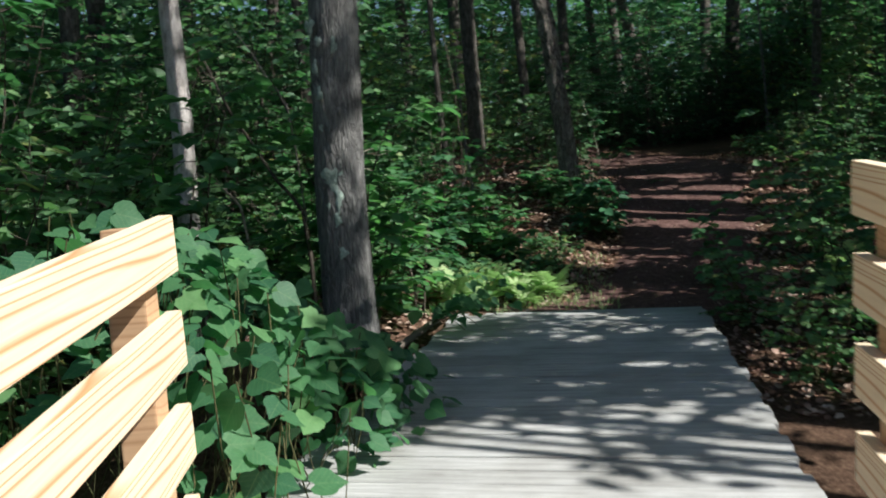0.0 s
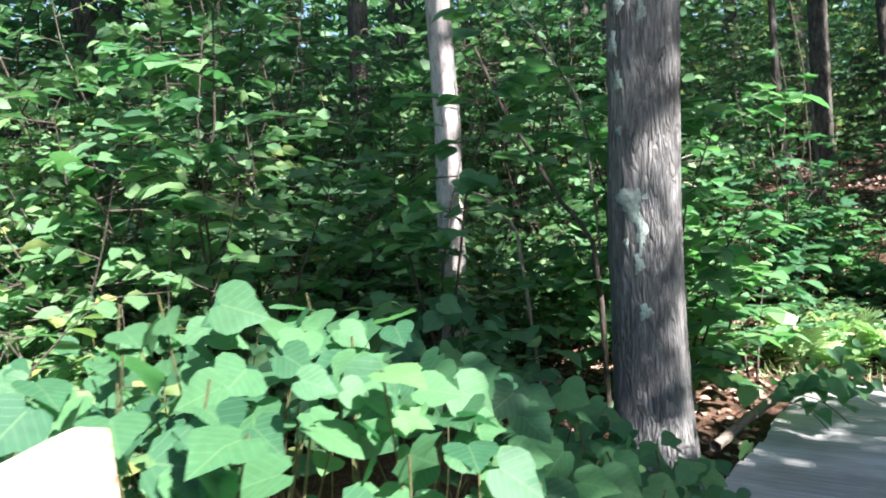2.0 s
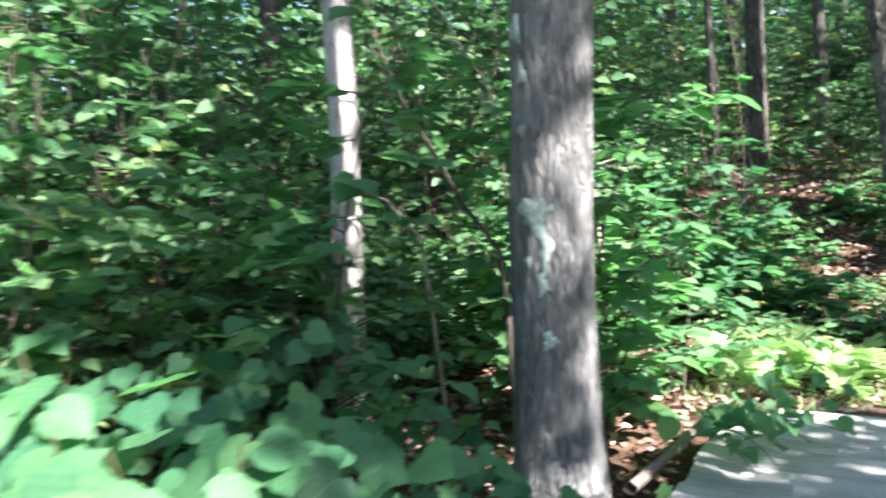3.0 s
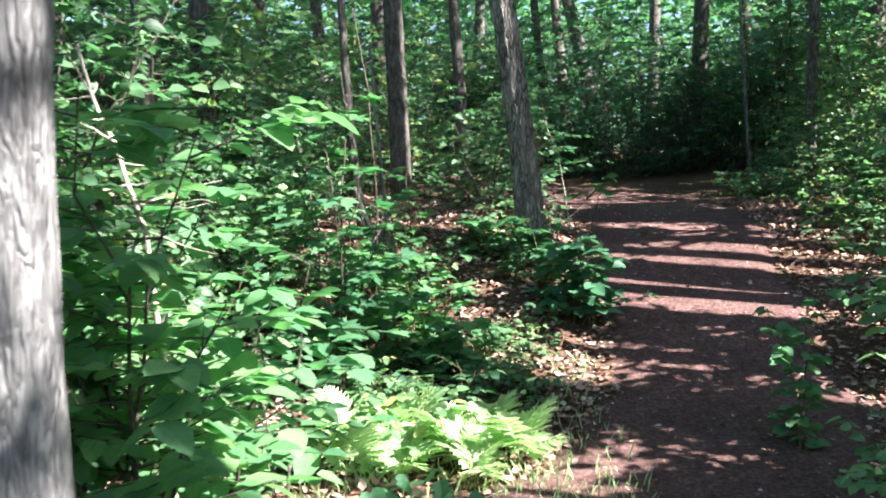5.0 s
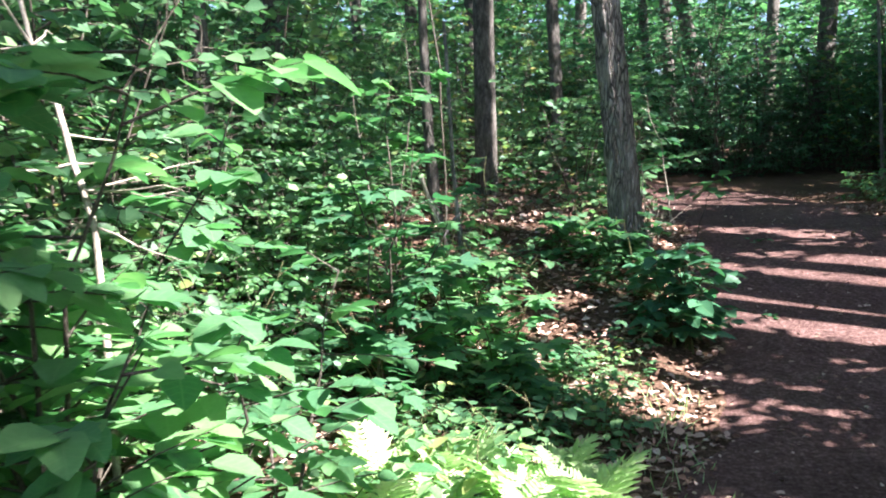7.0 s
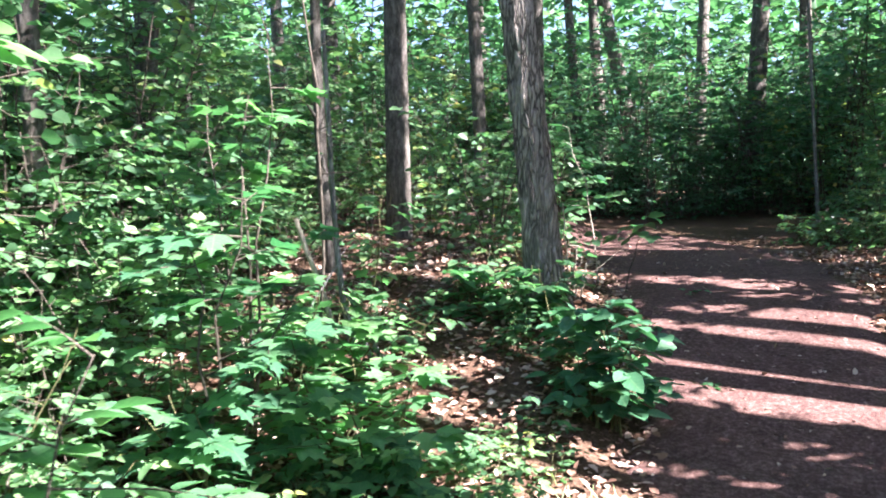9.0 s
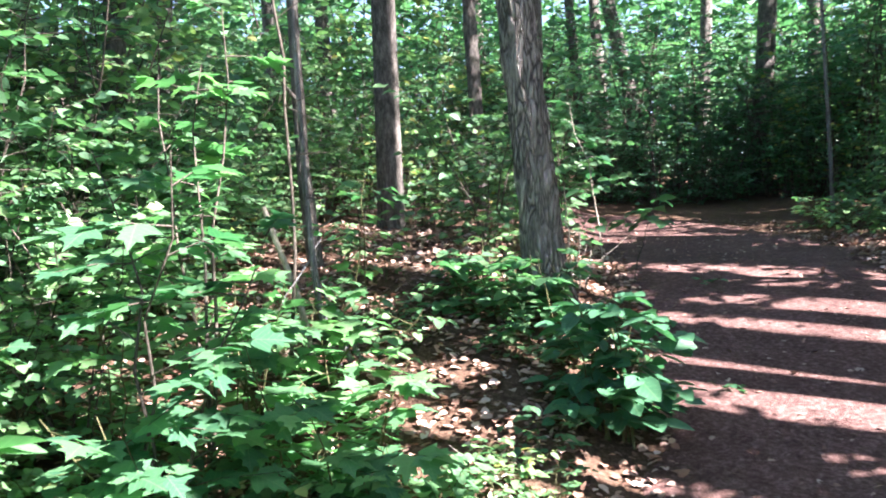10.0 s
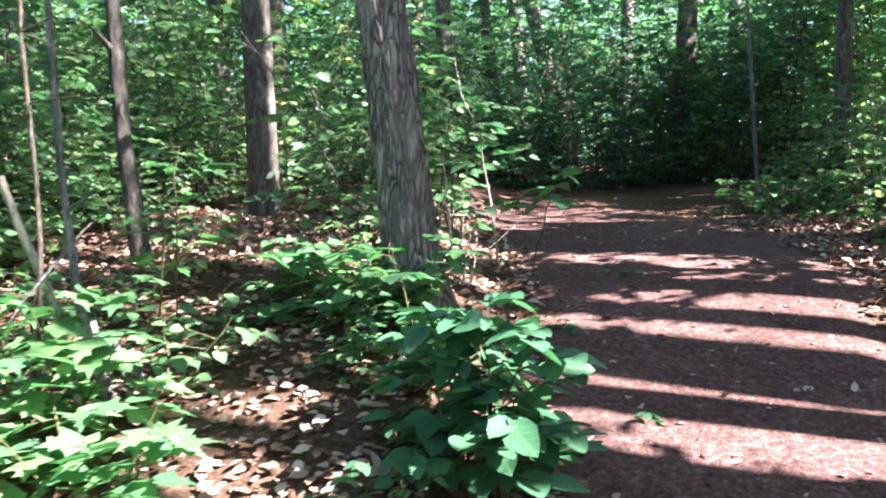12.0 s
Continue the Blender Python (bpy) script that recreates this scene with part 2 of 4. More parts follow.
def grid_mesh(name, xs, ys, zfun, mat):
    gx, gy = np.meshgrid(xs, ys)
    verts = np.stack([gx, gy, zfun(gx, gy)], -1).reshape(-1, 3)
    n, m = len(ys), len(xs)
    i = (np.arange(n - 1)[:, None] * m + np.arange(m - 1)).ravel()
    return mesh_of(name, verts, np.stack([i, i + 1, i + m + 1, i + m], -1), mat, True)


def spread(lo, hi, near_lo, near_hi, step, n):
    return np.concatenate([np.linspace(lo, near_lo, n)[:-1], np.arange(near_lo, near_hi, step), np.linspace(near_hi, hi, n)])


def tube(points, radii, sides=6, rough=0.0, seed=0):
    """Verts and quads of a tapered tube along points."""
    pts, rr = np.asarray(points, float), np.asarray(radii, float)
    tang = np.gradient(pts, axis=0)
    tang /= np.linalg.norm(tang, axis=1)[:, None] + 1e-9
    ref = np.where(np.abs(tang[:, 2:3]) > 0.9, [[1.0, 0, 0]], [[0, 0, 1.0]])
    u = np.cross(ref, tang)
    u /= np.linalg.norm(u, axis=1)[:, None] + 1e-9
    v = np.cross(tang, u)
    a = np.linspace(0, 2 * np.pi, sides, endpoint=False)
    ring = np.cos(a)[None, :, None] * u[:, None] + np.sin(a)[None, :, None] * v[:, None]
    r = rr[:, None, None] * np.ones((1, sides, 1))
    if rough:
        r = r * (1 + rough * np.random.RandomState(seed).uniform(-1, 1, r.shape))
    verts = (pts[:, None] + ring * r).reshape(-1, 3)
    k, j = np.arange(len(pts) - 1)[:, None] * sides, np.arange(sides)
    j2 = (j + 1) % sides
    faces = np.stack([k + j, k + j2, k + sides + j2, k + sides + j], -1).reshape(-1, 4)
    return verts, faces


def join(pieces):
    verts, faces, n = [], [], 0
    for v, f in pieces:
        verts.append(v)
        faces.append(np.asarray(f) + n)
        n += len(v)
    return np.concatenate(verts), np.concatenate(faces)


def fan(outline, cup=0.0, droop=0.0):
    """A leaf blade as a fan round a point on the midrib; x across, y along, z up."""
    o = np.array(outline, float)
    z = cup * np.abs(o[:, 0]) - droop * o[:, 1] ** 2
    verts = np.vstack([[0, 0.42, -0.02 - droop * 0.18], np.column_stack([o, z])])
    k = len(o)
    faces = [(0, 1 + i, 1 + (i + 1) % k) for i in range(k)]
    return verts, np.array(faces)


def mirror(right):
    return right + [(-x, y) for x, y in right[::-1] if abs(x) > 1e-6]


LEAF = (np.array([[0, 0, 0], [0.33, 0.28, 0.07], [0.29, 0.64, 0.02], [0, 1, -0.14], [-0.29, 0.64, 0.02], [-0.33, 0.28, 0.07]], float), np.array([(0, 1, 2), (0, 2, 3), (0, 3, 4), (0, 4, 5)]))
OVATE = fan(mirror([(0, 0), (0.31, 0.18), (0.37, 0.48), (0.20, 0.82), (0, 1.0)]), 0.2, 0.16)
KITE = (np.array([[0, 0, 0], [0.27, 0.45, 0.06], [0, 1, -0.08], [-0.27, 0.45, 0.06]], float), np.array([(0, 1, 2), (0, 2, 3)]))
HEART = fan(mirror([(0, 0.10), (0.14, -0.06), (0.34, -0.02), (0.50, 0.20), (0.52, 0.42), (0.40, 0.62), (0.30, 0.66), (0.14, 0.86), (0, 1.02)]), 0.10, 0.22)
LOBED = fan(mirror([(0, 0.06), (0.18, -0.08), (0.42, 0.04), (0.44, 0.22), (0.58, 0.46), (0.36, 0.50), (0.26, 0.62), (0.22, 0.78), (0, 1.05)]), 0.10, 0.2)
MAPLE = fan(mirror([(0, 0.0), (0.22, -0.05), (0.38, 0.10), (0.62, 0.42), (0.36, 0.44), (0.22, 0.52), (0.30, 0.74), (0.12, 0.74), (0, 1.05)]), 0.06, 0.18)


def leaves(template, at, along, up, size, rs):
    """Leaf blades at points, growing along a direction, with their faces turned up."""
    tv, tf = template
    at, along, up = (np.asarray(a, float) for a in (at, along, up))
    along = along / (np.linalg.norm(along, axis=1)[:, None] + 1e-9)
    side = np.cross(along, up)
    side /= np.linalg.norm(side, axis=1)[:, None] + 1e-9
    norm = np.cross(side, along)
    size = np.asarray(size, float)[:, None, None]
    v = at[:, None] + size * (tv[None, :, 0:1] * side[:, None] + tv[None, :, 1:2] * along[:, None] + tv[None, :, 2:3] * norm[:, None])
    f = tf[None] + (np.arange(len(at)) * len(tv))[:, None, None]
    return v.reshape(-1, 3), f.reshape(-1, 3)


def leaf_mesh(name, template, blades, mat, smooth=False, before=0):
    """A mesh of leaf blades that knows, at each point, where on its blade it lies."""
    me = mesh_of(name, *blades, mat, smooth)
    tv = template[0].astype(np.float32)
    n = len(me.vertices) - before
    spots_ = np.vstack([np.full((before, 3), 0.5, np.float32), np.tile(tv, (n // len(tv), 1))])
    me.attributes.new("blade", "FLOAT_VECTOR", "POINT").data.foreach_set("vector", spots_.ravel())
    return me


def bush_parts(seed, height, width, stems, twigs, per_twig, size, template, leaf_mat, stem_mat, low=0.15, thick=0.007, flat=0.6):
    """Meshes of a shrub: its stems and twigs, and its leaves."""
    rs = np.random.RandomState(seed)
    wood, pts, dirs = [], [], []
    for _ in range(stems):
        lean = rs.uniform(-0.5, 0.5, 2) * width
        root = np.array([*(rs.uniform(-0.12, 0.12, 2) * width), -0.03])
        h = height * rs.uniform(0.65, 1.0)
        s = np.linspace(0, 1, 7)
        line = root + np.column_stack([lean[0] * s**1.4, lean[1] * s**1.4, h * s]) + rs.normal(0, 0.02 * height, (7, 3)) * s[:, None] * [1, 1, 0]
        wood.append(tube(line, thick * (1.15 - s) + 0.001, 5))
        for k in range(twigs):
            q = low + (1 - low) * (k + rs.uniform(0, 1)) / twigs
            p0 = np.array([np.interp(q, s, line[:, i]) for i in range(3)])
            a = rs.uniform(0, 2 * np.pi)
            reach = width * rs.uniform(0.25, 0.6) * (1.15 - 0.6 * q)
            d = np.array([np.cos(a), np.sin(a), rs.uniform(-0.05, 0.55)]) * reach
            u = np.linspace(0, 1, 3)
            tw = p0 + u[:, None] * d + np.column_stack([0 * u, 0 * u, -0.15 * reach * u**2])
            wood.append(tube(tw, 0.45 * thick * (1.1 - u) + 0.0006, 3))
            for i in range(per_twig):
                w = 0.2 + 0.8 * (i + rs.uniform(0.2, 1)) / per_twig
                pts.append([np.interp(w, u, tw[:, c]) for c in range(3)])
                b = a + (1 if i % 2 else -1) * rs.uniform(0.3, 1.2)
                dirs.append([np.cos(b), np.sin(b), rs.uniform(-0.45, 0.25)])
    n = len(pts)
    up = np.column_stack([rs.normal(0, 1 - flat, n), rs.normal(0, 1 - flat, n), np.ones(n)])
    lv = leaves(template, pts, dirs, up, size * rs.uniform(0.6, 1.25, n), rs)
    return mesh_of("stems", *join(wood), stem_mat, True), leaf_mesh("leaves", template, lv, leaf_mat)


def shrub_thing(name, meshes, label, category, group):
    ob = thing(name, Matrix.Identity(4), label, category, group)
    tagged(child("branchwork", meshes[0], ob), kind="stuff")
    tagged(child("foliage", meshes[1], ob), kind="stuff")
    return ob


def place(protos, x, y, rs, scale=(0.8, 1.2), z=None, tilt=6):
    m = pose(x, y, gz(x, y) if z is None else z, rs.uniform(-tilt, tilt), rs.uniform(-tilt, tilt), rs.uniform(0, 360))
    src = protos[rs.randint(len(protos))]
    ob = copy_thing(src, m)
    k = rs.uniform(*scale)
    ob.scale = (k, k, k * rs.uniform(0.85, 1.15))
    return ob


def drop_prototypes(protos):
    for p in protos:
        for o in (*p.children_recursive, p):
            bpy.data.objects.remove(o)


def box(bm, size, at=(0, 0, 0), bevel=0.0):
    made = bmesh.ops.create_cube(bm, size=1.0, matrix=Matrix.Translation(at) @ Matrix.Diagonal((*size, 1)))
    if bevel:
        edges = list({e for v in made["verts"] for e in v.link_edges})
        bmesh.ops.bevel(bm, geom=edges, offset=bevel, segments=2, affect="EDGES", profile=0.7)


# ---- ground and trail ----
ground = new("ground", grid_mesh("ground", spread(-300, 300, -9, 9, 0.22, 14), spread(-60, 400, -2, 24, 0.22, 16), ground_z, M_SOIL))
tagged(ground, "brown forest floor of soil and dead leaves", "ground", kind="structure")

TRAIL_Y = [6.6, 7.4, 8.5, 9.5, 10.5, 11.5, 13.0, 14.5, 16.0, 17.5, 19.0]
TRAIL_L = [-0.45, 0.05, 0.62, 0.70, 0.72, 0.74, 0.58, 0.42, -0.3, -1.9, -4.0]
TRAIL_R = [1.50, 1.95, 2.25, 2.30, 2.40, 2.55, 2.80, 2.85, 2.70, 1.6, -0.5]


def trail_mesh():
    ys = np.arange(6.7, 19.0, 0.08)
    s = np.linspace(0, 1, 26)
    lo = np.interp(ys, TRAIL_Y, TRAIL_L) + 0.07 * np.sin(5.1 * ys) + 0.05 * np.sin(11.7 * ys + 1)
    hi = np.interp(ys, TRAIL_Y, TRAIL_R) + 0.09 * np.sin(3.7 * ys + 2) + 0.05 * np.sin(9.3 * ys)
    gx = lo[:, None] + (hi - lo)[:, None] * s
    gy = ys[:, None] + 0 * s
    edge = np.minimum(s, 1 - s)
    z = ground_z(gx, gy) + 0.035 * np.clip(edge * 9, 0, 1) - 0.012
    verts = np.stack([gx, gy, z], -1).reshape(-1, 3)
    n, m = gx.shape
    i = (np.arange(n - 1)[:, None] * m + np.arange(m - 1)).ravel()
    return mesh_of("trail", verts, np.stack([i, i + 1, i + m + 1, i + m], -1), M_TRAIL, True)


tagged(new("trail", trail_mesh()), "reddish-brown trail of trodden earth and pine needles", "trail", kind="structure")

# ---- footbridge ----
BRIDGE_L, BRIDGE_R, DECK_END = -0.60, 1.43, 7.05
MID = (BRIDGE_L + BRIDGE_R) / 2


def build_bridge():
    deck = thing("bridge_deck", pose(0, 0, 0), "weathered grey plank deck of a footbridge", "bridge", kind="structure")
    for x in (BRIDGE_L + 0.12, MID, BRIDGE_R - 0.12):
        bm = bmesh.new()
        box(bm, (0.09, 10.6, 0.19), (x, 1.75, -0.137), 0.006)
        part("beam", bm, M_OLDWOOD, deck)
    bm = bmesh.new()
    box(bm, (2.2, 0.3, 0.4), (MID, 6.9, -0.26), 0.01)
    part("sill_beam", bm, M_OLDWOOD, deck)
    rs = np.random.RandomState(4)
    bm = bmesh.new()
    box(bm, (BRIDGE_R - BRIDGE_L, 0.142, 0.038), (0, 0, 0), 0.004)
    first = part("plank", bm, M_DECK, deck)
    y, n = -3.3, 0
    while y < DECK_END:
        ob = first if n == 0 else child("plank", first.data, deck)
        ob.matrix_local = pose(MID + rs.uniform(-0.025, 0.025), y, -0.019 + rs.uniform(-0.003, 0.003), rs.uniform(-0.5, 0.5), 0, rs.uniform(-0.25, 0.25) + (180 if rs.rand() < 0.5 else 0))
        y, n = y + 0.149 + rs.uniform(-0.002, 0.003), n + 1


def build_railing(end, heading, rise, face, label):
    """A railing of boards on posts that ends at a point; boards run back from it. face: the side of the posts the boards are on."""
    rail = thing("bridge_railing", Matrix.Identity(4), label, "railing", "bridge railings")
    back = Vector((-math.sin(radians(heading)), math.cos(radians(heading)), rise)) * -1
    length, out = 3.4, Vector((math.cos(radians(heading)), math.sin(radians(heading)), 0)) * face
    turn = Vector((-back.x, -back.y, -back.z)).to_track_quat("X", "Z").to_matrix().to_4x4()
    for k in range(4):
        bm = bmesh.new()
        box(bm, (length, 0.038, 0.14), (-length / 2, 0, 0), 0.004)
        ob = part("board", bm, M_RAIL, rail)
        ob.matrix_local = Matrix.Translation(Vector(end) + Vector((0, 0, -0.07 - 0.238 * k)) - out * 0.019 - back * 0.004 * k) @ turn
    for d in (0.10, 1.55, 3.0):
        bm = bmesh.new()
        box(bm, (0.09, 0.09, 1.35), (0, 0, 0), 0.005)
        ob = part("post", bm, M_POST, rail)
        p = Vector(end) + back * d - out * (0.038 + 0.045)
        ob.matrix_local = pose(p.x, p.y, p.z - 0.69, 0, 0, heading)
    return rail


build_bridge()
build_railing((-0.29, 2.065, 1.123), 14.0, 0.084, 1, "new yellow pine board railing, sunlit, with strong grain")
build_railing((1.37, 2.50, 1.145), 4.0, 0.084, -1, "new pine board railing on its shaded side")


# ---- trees ----
def trunk_mesh(name, line, radii, mat, seed, sides=40, rows=90, furrow=0.06, flare=0.0):
    """A trunk along a line, with bark in vertical ridges and a flared foot."""
    line, radii = np.array(line, float), np.array(radii, float)
    s = np.linspace(0, 1, len(line))
    q = np.linspace(0, 1, rows) ** 1.3
    pts = np.column_stack([np.interp(q, s, line[:, i]) for i in range(3)])
    r = np.interp(q, s, radii)
    z = pts[:, 2] - pts[0, 2]
    a = np.linspace(0, 2 * np.pi, sides, endpoint=False)
    rs = np.random.RandomState(seed)
    ph = rs.uniform(0, 6.28, 8)
    aa, zz = np.meshgrid(a, z)
    ridge = np.zeros_like(aa)
    for k in range(sides):
        for j in range(0, rows):
            p = Vector((math.cos(a[k]) * 2.6 + seed, math.sin(a[k]) * 2.6, z[j] * 1.5))
            ridge[j, k] = abs(noise.noise(p * 2.0)) * 1.6 - 0.5 + 0.5 * noise.noise(p * 0.9)
    foot = flare * np.exp(-zz / 0.16) * (1 + 0.55 * np.sin(4 * aa + ph[0]) + 0.3 * np.sin(7 * aa + ph[1]))
    rr = r[:, None] * (1 + furrow * ridge) + foot
    verts = np.stack([pts[:, None, 0] + rr * np.cos(aa), pts[:, None, 1] + rr * np.sin(aa), pts[:, None, 2] + 0 * aa], -1).reshape(-1, 3)
    k, j = np.arange(rows - 1)[:, None] * sides, np.arange(sides)
    j2 = (j + 1) % sides
    return mesh_of(name, verts, np.stack([k + j, k + j2, k + sides + j2, k + sides + j], -1).reshape(-1, 4), mat, True)


def crown_parts(seed, base, top, spread_r, limbs, per_limb, size, mat, bark, template=KITE, tiers=False):
    """Limbs and leaf clumps of a crown, round the trunk's axis from base to top."""
    rs = np.random.RandomState(seed)
    wood, pts, dirs = [], [], []
    for k in range(limbs):
        q = (k + rs.uniform(0, 1)) / limbs
        z0, a = base + (top - base) * q, rs.uniform(0, 6.283)
        reach = spread_r * rs.uniform(0.6, 1.1) * (1 - 0.65 * q**1.5)
        u = np.linspace(0, 1, 6)
        bend = rs.normal(0, 0.08 * reach, 2)
        line = np.column_stack([np.cos(a) * reach * u + bend[0] * u**2, np.sin(a) * reach * u + bend[1] * u**2, z0 + reach * (0.0 if tiers else 0.45) * u + 0.1 * reach * np.sin(3 * u)])
        wood.append(tube(line, 0.045 * (1 - 0.85 * u) * (1.2 - q) + 0.004, 5))
        for _ in range(7):
            w = rs.uniform(0.3, 1.0)
            c = np.array([np.interp(w, u, line[:, i]) for i in range(3)])
            n = per_limb // 7
            cl = c + rs.normal(0, 1, (n, 3)) * np.array([0.5, 0.5, 0.10 if tiers else 0.3]) * spread_r * 0.24
            pts.append(cl)
            dirs.append(rs.normal(0, 1, (n, 3)) * [1, 1, 0.4])
    pts, dirs = np.concatenate(pts), np.concatenate(dirs)
    n = len(pts)
    up = np.column_stack([rs.normal(0, 0.5, n), rs.normal(0, 0.5, n), np.ones(n)])
    return mesh_of("limbs", *join(wood), bark, True), leaf_mesh("crown", template, leaves(template, pts, dirs, up, size * rs.uniform(0.6, 1.3, n), rs), mat)


CROWNS = [crown_parts(100 + i, 5.0, 13.0, 3.4, 26, 110, 0.17, M_CANOPY, M_BARK_FAR) for i in range(3)]
PINE_CROWNS = [crown_parts(120 + i, 5.5, 15.0, 2.6, 40, 90, 0.16, M_PINE, M_BARK_FAR, KITE, True) for i in range(2)]


def tree(x, y, line, radii, bark, seed, label, crown, lift=0.0, z=None, flare=0.05, furrow=0.06, group="", sides=40, rows=90):
    """line: trunk points relative to the foot."""
    z = gz(x, y) - 0.04 if z is None else z
    ob = thing("tree", pose(x, y, z), label, "tree", group)
    child("trunk", trunk_mesh("trunk", line, radii, bark, seed, sides, rows, furrow, flare), ob)
    if crown:
        top = line[-1]
        for nm, me in zip(("branchwork", "crown"), crown):
            c = tagged(child(nm, me, ob), kind="stuff")
            c.matrix_local = pose(top[0] * 0.7, top[1] * 0.7, lift, 0, 0, seed * 47 % 360)
    return ob


# main trees beside the walk
tree_a = tree(-0.90, 5.08, [(0.01, 0, -0.1), (0.01, 0, 0.6), (0.01, 0, 1.1), (0.045, 0.01, 2.0), (0.07, 0.02, 4.0), (0.1, 0.1, 11.0)], [0.175, 0.160, 0.156, 0.150, 0.14, 0.06],
              M_BARK_A, 3, "rough grey-barked tree trunk with pale lichen patches", CROWNS[0], 2.5, 0.10, 0.05, 0.05, rows=220, sides=88)
tree_b = tree(0.24, 11.0, [(0.0, 0, -0.1), (-0.05, 0, 0.5), (-0.11, 0, 1.1), (-0.19, 0, 1.9), (-0.5, 0, 3.6), (-1.1, 0.2, 9.0)], [0.148, 0.124, 0.119, 0.112, 0.104, 0.04],
              M_BARK_B, 5, "leaning brown tree with deeply furrowed bark beside trail", CROWNS[1], 2.5, 0.93, 0.045, 0.14, rows=200, sides=72)
tree_c = tree(-1.56, 14.6, [(0.0, 0, -0.1), (-0.02, 0, 1.2), (-0.04, 0, 2.4), (-0.1, 0, 11.0)], [0.15, 0.135, 0.13, 0.05],
              M_BARK_FAR, 7, "straight pine trunk rising out of the undergrowth", PINE_CROWNS[0], 1.0, 1.25, 0.03, 0.08, rows=70)
tree_w = tree(-2.26, 5.65, [(-0.02, 0, -0.1), (0.0, 0, 0.9), (0.02, 0, 1.6), (0.0, 0, 2.4), (-0.1, 0, 8.0)], [0.082, 0.079, 0.076, 0.071, 0.03],
              M_BARK_PALE, 9, "slim pale-barked tree lit by the sun", CROWNS[2], 3.0, None, 0.02, 0.05, rows=60)

# ---- trees of the wood behind ----
def wood_tree(x, y, r, seed, crown, lean=(0, 0), lift=0.0, bark=None, label="", height=12.0):
    lx, ly = lean
    line = [(0, 0, -0.1), (lx * 0.15, ly * 0.15, 1.5), (lx * 0.4, ly * 0.4, 4.0), (lx, ly, height)]
    return tree(x, y, line, [r * 1.1, r, r * 0.9, r * 0.3], bark or M_BARK_FAR, seed, label or "dark forest tree trunk with leafy crown", crown, lift, None, 0.02, 0.08, "forest trees", 16, 36)


wood_tree(2.0, 24.0, 0.17, 21, PINE_CROWNS[1], (-2.2, 0), 2.5, label="slanting dark tree behind the bend of the trail")
wood_tree(3.55, 21.0, 0.17, 22, CROWNS[0], (0.5, 0), 2.5, label="dark upright tree beyond the end of the trail")
wood_tree(3.9, 18.0, 0.024, 23, None, (-0.5, 0), 0, M_BARK_A, "thin pale sapling stem catching sunlight", 4.0)
wood_tree(4.6, 17.2, 0.09, 24, CROWNS[1], (0.3, 0), 1.0)
RS = np.random.RandomState(11)
spots = [(-0.9, 17.5, 0.10), (-0.2, 19.5, 0.12), (-2.6, 19.0, 0.14), (0.6, 22.0, 0.10), (-1.2, 23.0, 0.13), (-3.6, 12.6, 0.10), (-4.8, 15.5, 0.14), (-2.9, 10.2, 0.07),
         (-6.2, 11.0, 0.12), (-6.5, 18.0, 0.15), (-5.0, 8.2, 0.11), (-7.5, 7.0, 0.14), (-4.4, 22.0, 0.15), (-8.5, 14.0, 0.16), (1.2, 27.0, 0.15), (5.6, 25.0, 0.15),
         (6.8, 20.5, 0.16), (6.2, 14.0, 0.15), (7.5, 17.0, 0.14), (8.6, 23.0, 0.18), (-9.5, 20.0, 0.16), (-7.0, 26.0, 0.18), (-2.0, 29.0, 0.18), (4.0, 31.0, 0.2), (9.5, 28.0, 0.2),
         (-10.0, 9.0, 0.16), (-5.5, 4.6, 0.12), (-8.0, 2.5, 0.15)]
for i, (x, y, r) in enumerate(spots):
    wood_tree(x, y, r, 30 + i, (CROWNS + PINE_CROWNS)[i % 5], (RS.uniform(-0.8, 0.8), 0), RS.uniform(-1.0, 2.0))
# unseen trees added sunward: bare trunks below high crowns throw bars of shade over the trail
for i, (x, y, r) in enumerate([(4.3, 4.55, 0.10), (4.6, 7.2, 0.13), (4.2, 8.5, 0.09), (5.2, 9.6, 0.15), (4.5, 10.8, 0.10), (5.6, 11.7, 0.14), (4.9, 12.9, 0.12), (6.2, 7.55, 0.14), (6.6, 10.4, 0.13),
                               (6.9, 5.5, 0.12), (7.6, 9.1, 0.17), (7.4, 12.4, 0.15), (5.8, 4.0, 0.12), (8.2, 6.7, 0.14), (5.3, 5.75, 0.09), (4.9, 8.9, 0.12), (5.7, 9.0, 0.10), (4.3, 9.7, 0.11), (6.0, 10.0, 0.12), (7.0, 8.0, 0.13), (4.4, 11.9, 0.12), (6.6, 11.4, 0.14)]):
    wood_tree(x, y, r, 70 + i, CROWNS[i % 3] if i % 2 else PINE_CROWNS[i % 2], (RS.uniform(-0.5, 0.5), RS.uniform(-0.5, 0.5)), 6.5 + RS.uniform(0, 1.5), None, "tall unseen tree added to throw bars of shade", 19.0)
# thin crowns added out of view to dapple the sun and dim the background
DAPPLE = [crown_parts(160 + i, 5.0, 12.0, 3.6, 24, 70, 0.19, M_CANOPY, M_BARK_FAR, KITE) for i in range(2)]
for i, (x, y, lift) in enumerate([(9.6, 9.6, 3.4), (11.0, 12.6, 3.6), (9.6, 15.0, 1.6), (10.0, 18.2, 0.0), (8.4, 16.8, 0.0), (12.4, 20.6, 0.0)]):
    wood_tree(x, y, 0.12, 110 + i, DAPPLE[i % 2], (RS.uniform(-0.5, 0.5), 0), lift, None, "unseen thin-crowned tree added to dapple the sunlight", 15.0)
